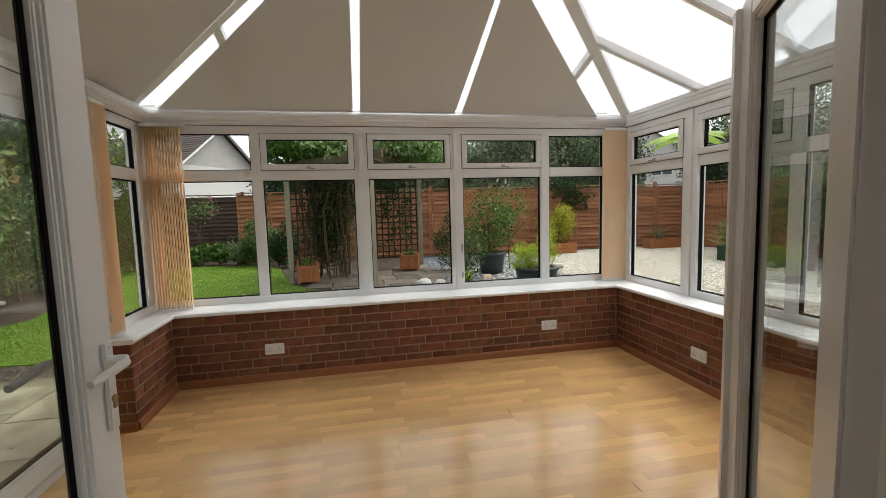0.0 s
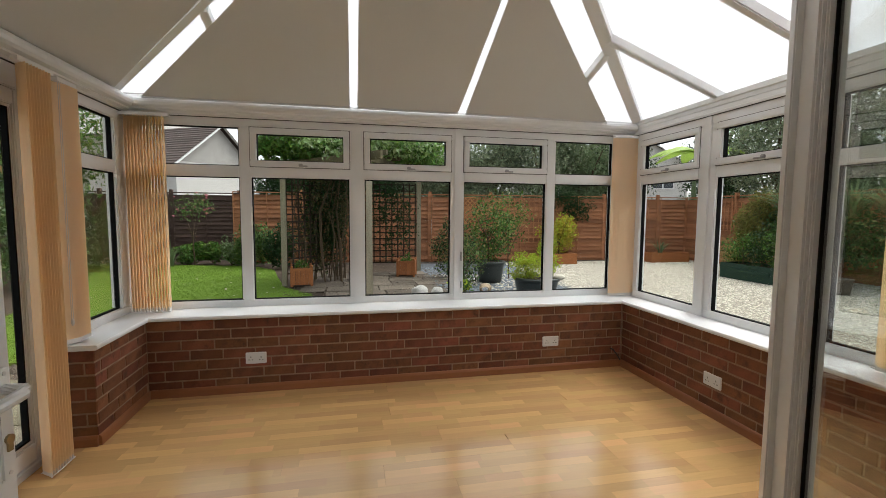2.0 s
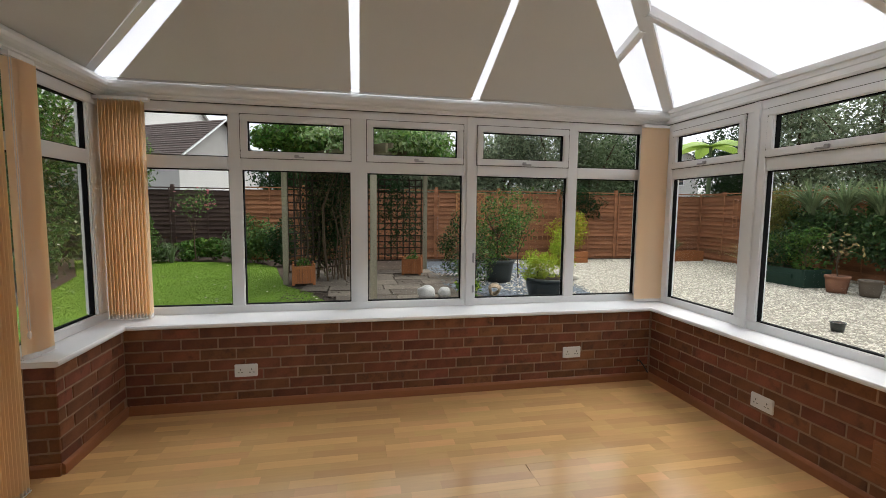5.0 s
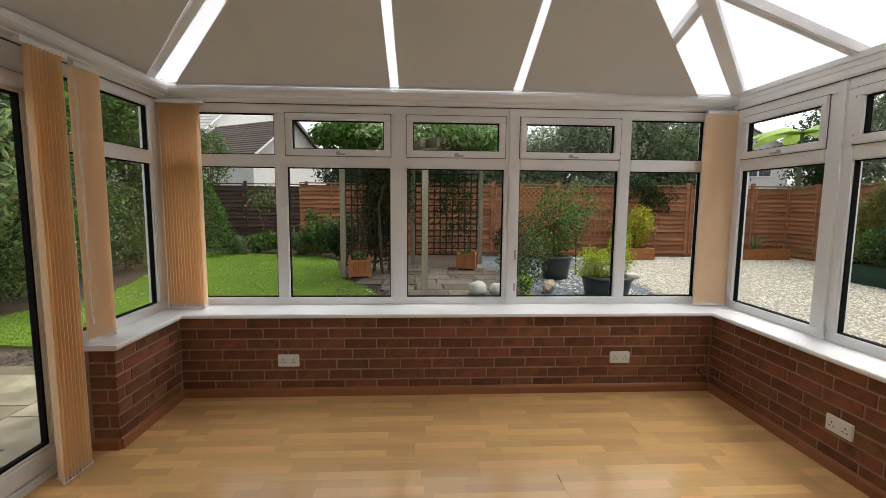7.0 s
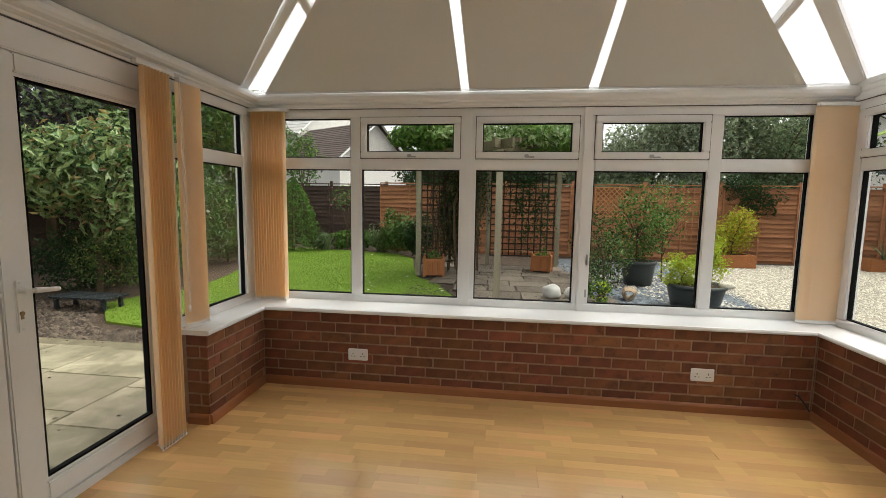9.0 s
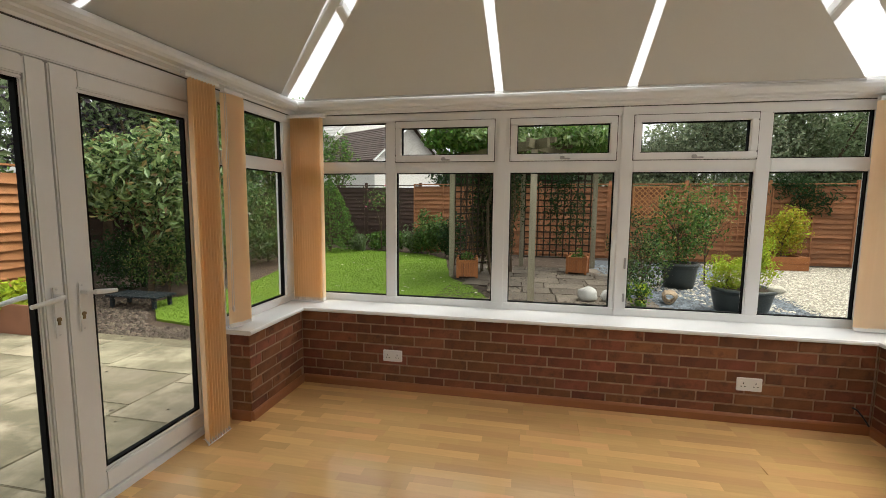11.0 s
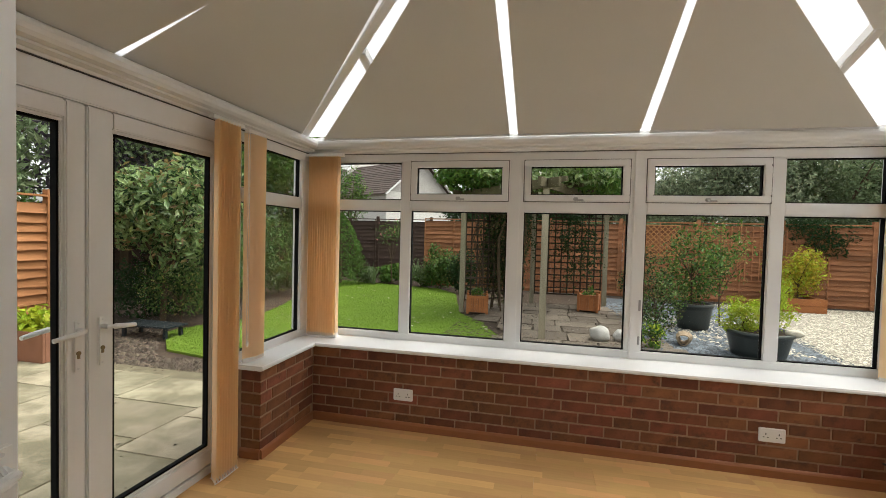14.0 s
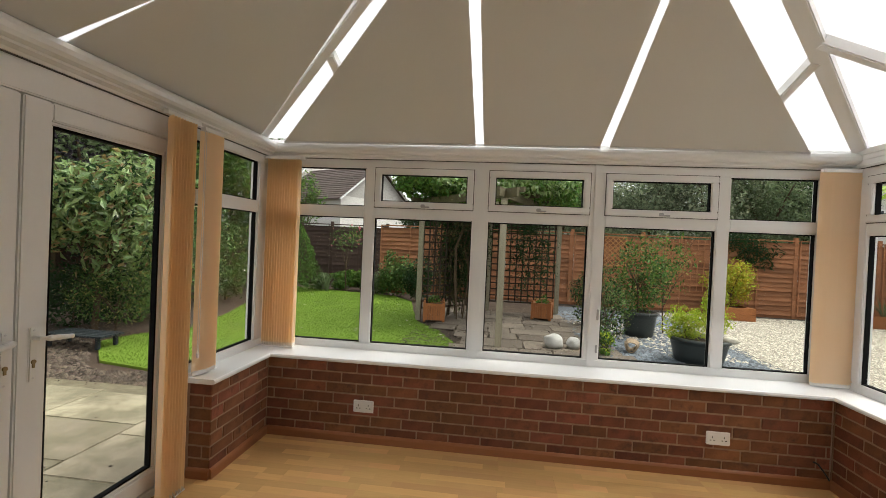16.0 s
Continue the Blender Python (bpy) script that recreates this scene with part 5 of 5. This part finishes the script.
for k, y in enumerate((4.4, 5.4, 6.4, 7.4, 8.4, 9.3)):
    shrub("ivy_hedge", "dense dark green ivy hedge along the fence", (10.35, y, G + 0.35), (0.5, 0.72, 0.75), 2600, 0.085, L_IVY, 100 + k, 0.75, 0.03, "hedge", "hedge along the yard fence", lumps=30, slim=0.7, extra=((L_LAUREL, 420, 0.08, "young_leaves"),))
for k, (y, z) in enumerate(((8.75, 1.25), (8.05, 1.3), (7.4, 1.25), (6.7, 1.2))):
    blades("yucca", "grey-green sword-leaved yucca rising from the hedge", (10.15, y, z + 0.08), 120, 0.95, 1.2, L_YUCCA, 96 + 7 * k, 0.06)
round_pot("terracotta_pot", "weathered terracotta pot by the green trough", (8.95, 7.2, G), 0.19, 0.32, TERRACOTTA, "clay pots in the yard")
round_pot("terracotta_pot", "grey-brown clay pot on the gravel", (9.1, 6.75, G), 0.17, 0.3, FLAG, "clay pots in the yard")
shrub("young_tree", "thin young tree with coppery leaves in a pot", (8.95, 7.2, G + 0.3), (0.4, 0.4, 0.4), 45, 0.1, L_BRONZE, 97, 0.6, 0.012, "tree", lumps=10, stems=6)
round_pot("small_pot", "small dark empty pot lying on the gravel", (6.0, 4.95, G), 0.08, 0.12, POT_DARK)

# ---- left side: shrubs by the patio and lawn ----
# L_DARK leaves in and below the laurel darken it as shade would
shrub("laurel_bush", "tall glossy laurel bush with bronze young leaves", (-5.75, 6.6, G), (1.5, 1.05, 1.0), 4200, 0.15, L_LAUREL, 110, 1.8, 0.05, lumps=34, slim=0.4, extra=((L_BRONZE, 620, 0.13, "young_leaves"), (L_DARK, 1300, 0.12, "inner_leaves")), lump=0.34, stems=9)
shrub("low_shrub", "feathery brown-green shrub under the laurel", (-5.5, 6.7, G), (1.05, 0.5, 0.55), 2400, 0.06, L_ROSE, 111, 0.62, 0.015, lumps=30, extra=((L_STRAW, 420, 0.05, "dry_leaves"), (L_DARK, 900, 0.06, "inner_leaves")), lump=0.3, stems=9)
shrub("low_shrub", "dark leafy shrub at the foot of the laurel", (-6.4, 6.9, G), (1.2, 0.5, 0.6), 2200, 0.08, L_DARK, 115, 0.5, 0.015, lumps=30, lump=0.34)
shrub("plum_tree", "purple-leaved plum tree behind the fence", (-8.6, 8.4, G), (2.2, 1.9, 2.0), 5200, 0.15, L_PURPLE, 112, 3.2, 0.1, "tree", lumps=20)
shrub("grey_tree", "grey-green tree behind the patio fence", (-9.2, 4.6, G), (2.8, 3.0, 3.0), 6500, 0.17, L_OLIVE, 113, 3.4, 0.1, "tree", lumps=20)
shrub("rose_hedge", "leafy hedge with white roses above the fence", (-7.6, 4.9, G), (0.5, 1.4, 0.6), 1300, 0.1, L_MID, 114, 1.85, 0.03, "hedge", lumps=16, extra=((PETAL_WHITE, 40, 0.1, "bloom"),))
for k, (x, y, s) in enumerate(((-5.75, 7.9, 0.9), (-5.95, 9.2, 1.1), (-6.1, 10.4, 1.0), (-6.6, 11.6, 1.15))):
    shrub("side_hedge", "mixed green shrub beside the lawn", (x, y, G), (0.9 * s, 0.95, 1.15 * s), 2000, 0.1, (L_ROSE, L_IVY, L_ROSE, L_DARK)[k], 120 + k, 1.05 * s, 0.03, "shrub", "shrubs beside the lawn", lumps=18, extra=((PETAL_WHITE, 14, 0.08, "bloom"),))
    shrub("side_tree", "tree leaning over the lawn side", (x - 1.6, y + 0.2, G), (1.6, 1.5, 1.9), 3400, 0.15, (L_OLIVE, L_MID, L_DARK, L_MID)[k], 130 + k, 3.1, 0.08, "tree", "trees beyond the lawn", lumps=16)
shrub("lawn_tree", "tall leafy tree at the side of the lawn", (-7.3, 12.6, G), (1.5, 1.5, 2.2), 4200, 0.16, L_MID, 136, 3.2, 0.1, "tree", lumps=26)
shrub("lawn_tree", "tall dark tree beyond the side fence", (-9.6, 9.9, G), (1.7, 1.7, 2.6), 4600, 0.17, L_DARK, 137, 3.6, 0.1, "tree", lumps=26)
shrub("lawn_tree", "tall tree far behind the patio fence", (-13.0, 8.2, G), (2.6, 2.6, 3.2), 5200, 0.22, L_OLIVE, 138, 4.2, 0.12, "tree", lumps=26)
CX, CY = -5.75, 13.1
conifer = thing("conifer", (CX, CY, G), "broad bright green conifer by the dark fence", "tree")
bm = bmesh.new()
add_tube(bm, [(CX, CY, G), (CX, CY, 1.8)], [0.06, 0.01], 6)
part("trunk", bm, TWIG, conifer)
r = np.random.default_rng(140)
u = r.uniform(0, 1, 5200) ** 1.2
a = r.uniform(0, math.tau, 5200)
rad = 0.85 * (1 - u ** 1.6) ** 0.7 * (0.72 + 0.28 * r.uniform(0, 1, 5200)) * (1 + 0.12 * np.sin(5 * a + 4 * u))
p = np.stack([CX + rad * np.cos(a), CY + rad * np.sin(a), G + 0.05 + 2.1 * u], 1)
leaves("crown", p, np.stack([np.cos(a), np.sin(a), np.full(5200, 0.6)], 1), 0.085, L_MID, conifer, 141, 0.3, droop=-1.2)

# border along the back
for k, (x, y, rx, rz, m, n, ls) in enumerate(((-4.6, 13.9, 0.5, 0.35, L_MID, 700, 0.11), (-3.9, 13.9, 0.5, 0.35, L_MID, 700, 0.12), (-3.1, 13.6, 0.45, 0.3, L_MID, 600, 0.11), (-2.55, 13.0, 0.62, 0.82, L_ROSE, 2600, 0.085), (-1.85, 12.5, 0.5, 0.68, L_DARK, 1800, 0.08), (-3.2, 13.2, 0.3, 0.6, L_OLIVE, 600, 0.06), (-5.0, 13.4, 0.3, 0.3, L_OLIVE, 500, 0.09))):
    shrub("border_plant", "leafy green plant in the back border", (x, y, G), (rx, 0.45, rz), n, ls, m, 150 + k, rz * 0.9, 0.015, "plant", "border plants along the back fence", lumps=12, slim=0.6)
standard = shrub("standard_rose", "slender rose with pinkish red flowers by the dark fence", (-4.25, 13.6, G), (0.55, 0.5, 0.42), 420, 0.08, L_ROSE, 160, 1.65, 0.02, "rose", lumps=14, extra=((PETAL_PINK, 34, 0.08, "bloom"),))
blades("sword_plant", "pale sword-leaved plant in the back border", (-4.75, 13.3, G), 30, 0.75, 0.8, L_OLIVE, 161, 0.03)

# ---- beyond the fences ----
# L_FAR trees have haze painted into their leaves
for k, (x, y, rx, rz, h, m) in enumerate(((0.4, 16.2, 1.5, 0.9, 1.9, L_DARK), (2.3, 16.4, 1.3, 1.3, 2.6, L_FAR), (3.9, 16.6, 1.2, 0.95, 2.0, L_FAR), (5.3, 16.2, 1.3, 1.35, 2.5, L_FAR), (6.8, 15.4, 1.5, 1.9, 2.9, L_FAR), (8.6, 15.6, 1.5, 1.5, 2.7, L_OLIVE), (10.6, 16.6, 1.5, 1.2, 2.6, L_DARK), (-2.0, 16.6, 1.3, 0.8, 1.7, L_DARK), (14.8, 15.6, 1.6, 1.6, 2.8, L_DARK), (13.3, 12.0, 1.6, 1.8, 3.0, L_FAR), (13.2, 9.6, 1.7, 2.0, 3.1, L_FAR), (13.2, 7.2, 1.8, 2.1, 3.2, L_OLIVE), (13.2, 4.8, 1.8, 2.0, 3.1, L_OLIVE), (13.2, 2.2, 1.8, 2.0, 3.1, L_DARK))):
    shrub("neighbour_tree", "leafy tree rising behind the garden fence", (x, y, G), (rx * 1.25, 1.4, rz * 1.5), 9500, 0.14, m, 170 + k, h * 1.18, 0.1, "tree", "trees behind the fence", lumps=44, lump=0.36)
shrub("thin_tree", "thin leafy tree in front of the tiled house", (-7.5, 17.5, G), (1.05, 0.8, 1.2), 1600, 0.13, L_MID, 240, 3.1, 0.05, "tree", lumps=22, lump=0.34, stems=7)
for k, (x, y) in enumerate(((11.9, 13.9), (1.5, 14.6), (3.6, 14.5), (5.6, 14.3), (7.6, 14.2), (9.6, 14.0), (12.0, 11.4), (12.0, 9.2), (12.0, 7.0), (12.0, 4.8))):
    shrub("boundary_hedge", "dark leafy hedge showing above the fence", (x, y, G), (1.2, 0.6, 0.75) if k < 6 else (0.6, 1.2, 0.75), 2600, 0.09, L_IVY if k % 2 else L_OLIVE, 200 + k, 1.55, 0.05, "hedge", "hedge behind the garden fence", lumps=20)
shrub("overhanging_bush", "feathery dark bush hanging over the fence corner", (6.9, 13.35, G), (1.0, 0.6, 0.65), 2200, 0.13, L_DARK, 190, 1.75, 0.04, "bush", lumps=18, slim=0.22)
shrub("copper_tree", "coppery brown tree behind the yard", (15.5, 10.5, G), (1.0, 1.0, 1.2), 1500, 0.14, L_BRONZE, 191, 3.4, 0.1, "tree", lumps=16)


def banana(at, label):
    t = thing("banana_plant", at, label, "plant")
    bm = bmesh.new()
    add_tube(bm, [at, (at[0], at[1], at[2] + 3.75)], [0.1, 0.05], 8)
    part("stem", bm, L_OLIVE, t)
    rnd = random.Random(6)
    for k in range(7):
        a = k * math.tau / 7 + rnd.uniform(-0.3, 0.3)
        d, s = Vector((math.cos(a), math.sin(a), 0)), Vector((-math.sin(a), math.cos(a), 0))
        v, f = [], []
        for i in range(9):
            u = i / 8
            p = Vector(at) + Vector((0, 0, 3.65)) + d * 1.6 * u + Vector((0, 0, 0.7 * u - 1.0 * u * u))
            w = 0.27 * math.sin(math.pi * (0.1 + 0.88 * u))
            v += [tuple(p + s * w - Vector((0, 0, w * 0.5))), tuple(p), tuple(p - s * w - Vector((0, 0, w * 0.5)))]
            if i:
                o = 3 * i
                f += [(o - 3, o - 2, o + 1, o), (o - 2, o - 1, o + 2, o + 1)]
        raw("leaf", v, f, L_BANANA, t)


banana((11.5, 13.3, G), "bright green banana plant behind the corner fence")


# ---- neighbouring houses ----
def gable_house(at, turn, wide, deep, eave, ridge, label, wall_mat, roof_mat, gable_mat, panes=()):
    """A plain house with its gable to the front; panes: (x, z, width, height) on that face."""
    h = thing("house", (0, 0, 0), label, "house")
    w = wide / 2
    bm = bmesh.new()
    add_box(bm, (-w, 0, 0), (w, deep, eave))
    part("wall", bm, wall_mat, h)
    bm = bmesh.new()
    ring = [(-w, eave), (w, eave), (0, ridge - 0.1)]
    a = [bm.verts.new((x, 0.0, z + 0.002)) for x, z in ring]
    b = [bm.verts.new((x, deep, z + 0.002)) for x, z in ring]
    bm.faces.new(a)
    bm.faces.new(b[::-1])
    for k in range(3):
        bm.faces.new((a[k], b[k], b[(k + 1) % 3], a[(k + 1) % 3]))
    bmesh.ops.recalc_face_normals(bm, faces=bm.faces)
    part("gable", bm, gable_mat, h)
    for s in (-1, 1):
        bm = bmesh.new()
        rows = 16
        for k in range(rows):
            u0, u1 = k / rows, (k + 1) / rows
            x0, z0 = s * (w + 0.3) * (1 - u0), (eave - 0.2) + (ridge - eave + 0.2) * u0
            x1, z1 = s * (w + 0.3) * (1 - u1), (eave - 0.2) + (ridge - eave + 0.2) * u1
            vs = [bm.verts.new(c) for c in ((x0, -0.25, z0 + 0.05), (x0, deep + 0.25, z0 + 0.05), (x1, deep + 0.25, z1 + 0.01), (x1, -0.25, z1 + 0.01), (x0, -0.25, z0), (x0, deep + 0.25, z0))]
            bm.faces.new((vs[0], vs[1], vs[2], vs[3]))
            bm.faces.new((vs[0], vs[1], vs[5], vs[4]))
        part("roof", bm, roof_mat, h)
        bm = bmesh.new()
        add_bar(bm, (s * (w + 0.28), -0.27, eave - 0.22), (0, -0.27, ridge - 0.02), 0.03, 0.16, (0, 1, 0))
        part("bargeboard", bm, UPVC, h)
    for x, z, pw, ph in panes:
        f = box("window", (x - pw / 2, -0.05, z), (x + pw / 2, 0.02, z + ph), UPVC, h, bevel=0)
        for k in (0, 1):
            box("pane", (x - pw / 2 + 0.06 + k * pw / 2, -0.06, z + 0.06), (x - 0.04 + k * pw / 2, -0.049, z + ph - 0.06), DARK_PANE, f, bevel=0)
    h.matrix_basis = pose(*at, 0, 0, turn)
    return h


gable_house((-6.3, 24.0, G), 60, 4.9, 5.5, 3.75, 5.7, "single-storey house with brown tiles and a pebbled gable", RENDER, ROOF_TILE, PEBBLE, ((0.0, 1.2, 1.2, 1.1),))
gable_house((-13.0, 38.0, G), 75, 12.0, 14.0, 6.5, 11.0, "tall pale house with a light grey roof", PEBBLE, ROOF_GREY, RENDER, ((-2, 3, 1.2, 1.2), (2, 3, 1.2, 1.2)))
gable_house((20.0, 30.0, G), -20, 9.0, 9.0, 5.2, 8.0, "white rendered house beyond the trees", RENDER, ROOF_TILE, RENDER, ((-2.6, 3.4, 1.5, 1.3), (0.2, 3.4, 1.5, 1.3), (2.8, 3.4, 1.5, 1.3)))
gable_house((3.5, 34.0, G), 0, 10.0, 9.0, 4.6, 7.0, "pale house far behind the pergola", RENDER, ROOF_TILE, RENDER, ((-2.5, 2.8, 1.4, 1.2), (2.5, 2.8, 1.4, 1.2)))

# ---- by the patio fence ----
tub = thing("wooden_tub", (-5.5, 4.55, G), "brown wooden tub with a leafy plant by the fence", "planter")
for a, b in (((-5.85, 4.4), (-5.15, 4.43)), ((-5.85, 4.75), (-5.15, 4.78)), ((-5.85, 4.431), (-5.82, 4.749)), ((-5.18, 4.431), (-5.15, 4.749))):
    box("board", (*a, G), (*b, G + 0.34), TERRACOTTA, tub)
box("soil", (-5.82, 4.432, G), (-5.18, 4.748, G + 0.28), SOIL, tub, bevel=0)
shrub("tub_plant", "pale green leafy plant in the wooden tub", (-5.6, 4.55, G + 0.27), (0.36, 0.3, 0.26), 260, 0.12, L_LIME, 230, 0.16, 0.01, "plant", lumps=10, slim=0.6)
low = thing("slatted_bench", (-5.15, 5.85, G), "low dark blue-grey slatted bench beside the bark bed", "garden bench")
DARK_PAINT = material("dark_blue_paint", (0.022, 0.028, 0.031), 0.6, var=0.2)
for k in range(5):
    box("slat", (-5.6, 5.68 + 0.075 * k, G + 0.15), (-4.75, 5.745 + 0.075 * k, G + 0.175), DARK_PAINT, low, bevel=0.003)
for x in (-5.55, -4.85):
    for y in (5.7, 5.97):
        box("leg", (x, y, G), (x + 0.045, y + 0.045, G + 0.149), DARK_PAINT, low, bevel=0.003)
scatter_stones("fallen_leaves", "a few dry leaves on the patio slabs", ((-5.5, -1.9, 1.0, 4.6), lambda x, y: y > 0), 90, 0.013, BARK, G + 0.004, 31, 0.3, "fallen leaves")

# ---- floor boards, last of all with the bricks ----
rnd = random.Random(21)
BW, BL = 0.193, 1.285
meshes = []
for k in range(10):
    v, f = [], []

    def strip(x0, x1, y0, y1):
        o = len(v)
        v.extend([(x0, y0, 0), (x1, y0, 0), (x1, y1, 0), (x0, y1, 0), (x0, y0, -0.011), (x1, y0, -0.011), (x1, y1, -0.011), (x0, y1, -0.011)])
        f.extend([(o, o + 1, o + 2, o + 3), (o, o + 4, o + 5, o + 1), (o + 1, o + 5, o + 6, o + 2), (o + 2, o + 6, o + 7, o + 3), (o + 3, o + 7, o + 4, o)])

    for j in range(3):
        x = -rnd.uniform(0.0, 0.3)
        while x < BL:
            ln = rnd.choice((0.2, 0.26, 0.32, 0.38))
            a, b = max(0.0, x), min(BL, x + ln)
            if b - a > 0.01:
                strip(a , b, j * BW / 3 + 0.0001 * (j == 0), (j + 1) * BW / 3 - 0.0001 * (j == 2))
            x += ln
    me = bpy.data.meshes.new("floor_board")
    me.from_pydata(v, [], f)
    me.materials.append(LAMINATE)
    meshes.append(me)
y = BACK - 0.006
while y > HOUSE - 0.25:
    x = -1.58 - rnd.uniform(0.0, BL * 0.9)
    while x < RIGHT:
        ob = new("floor_board", rnd.choice(meshes))
        ob.parent = slab
        ob.location = (x, y - BW, 0)
        if x < -1.6 or x + BL > RIGHT:
            a, b = max(x, -1.6), min(x + BL, RIGHT)
            cut = bmesh.new()
            cut.from_mesh(ob.data)
            bmesh.ops.bisect_plane(cut, geom=cut.verts[:] + cut.edges[:] + cut.faces[:], plane_co=(a - x, 0, 0), plane_no=(-1, 0, 0), clear_outer=True)
            bmesh.ops.bisect_plane(cut, geom=cut.verts[:] + cut.edges[:] + cut.faces[:], plane_co=(b - x, 0, 0), plane_no=(1, 0, 0), clear_outer=True)
            me = bpy.data.meshes.new("floor_board")
            cut.to_mesh(me)
            cut.free()
            me.materials.append(LAMINATE)
            ob.data = me
        x += BL + 0.0004
    y -= BW + 0.0004


# ---- bricks ----
def brick_mesh(length, deep=0.05, high=0.064):
    bm = bmesh.new()
    bmesh.ops.create_cube(bm, size=1)
    bmesh.ops.transform(bm, matrix=Matrix.Diagonal((length, deep, high, 1)), verts=bm.verts)
    bmesh.ops.bevel(bm, geom=list(bm.edges), offset=0.003, segments=1, affect="EDGES")
    me = bpy.data.meshes.new("brick")
    bm.to_mesh(me)
    bm.free()
    me.materials.append(BRICK)
    return me


BRICKS = {}


def lay_bricks(parent, origin, turn, length, seed, shift=0.0):
    """Courses of stretchers along a wall face that starts at origin; the face looks along local -y."""
    rnd = random.Random(seed)
    m = pose(*origin, 0, 0, turn)
    for course in range(8):
        z = 0.566 - 0.0375 - 0.075 * course
        if z < 0.0:
            break
        u = -0.225 * ((course * 0.5 + shift + rnd.choice((0, 0, 0.25))) % 1.0)
        while u < length:
            a, b = max(0.0, u), min(length, u + 0.216)
            if b - a > 0.03:
                size = round(b - a, 3)
                if size not in BRICKS:
                    BRICKS[size] = brick_mesh(size)
                ob = new("brick", BRICKS[size])
                ob.parent = parent
                ob.matrix_basis = m @ pose((a + b) / 2, 0.025 + rnd.uniform(-0.0015, 0.0015), z, 0, rnd.uniform(-0.25, 0.25), rnd.uniform(-0.4, 0.4))
            u += 0.225


lay_bricks(wall_back, (LEFT, BACK, 0), 0, RIGHT - LEFT, 1)
lay_bricks(wall_right, (RIGHT, BACK - 0.003, 0), -90, BACK - HOUSE - 0.01, 2)
lay_bricks(wall_left, (LEFT, 3.022, 0), 90, BACK - 3.025, 3, 0.2)
lay_bricks(wall_left, (-1.56, 3.02, 0), 0, 0.137, 4, 0.1)
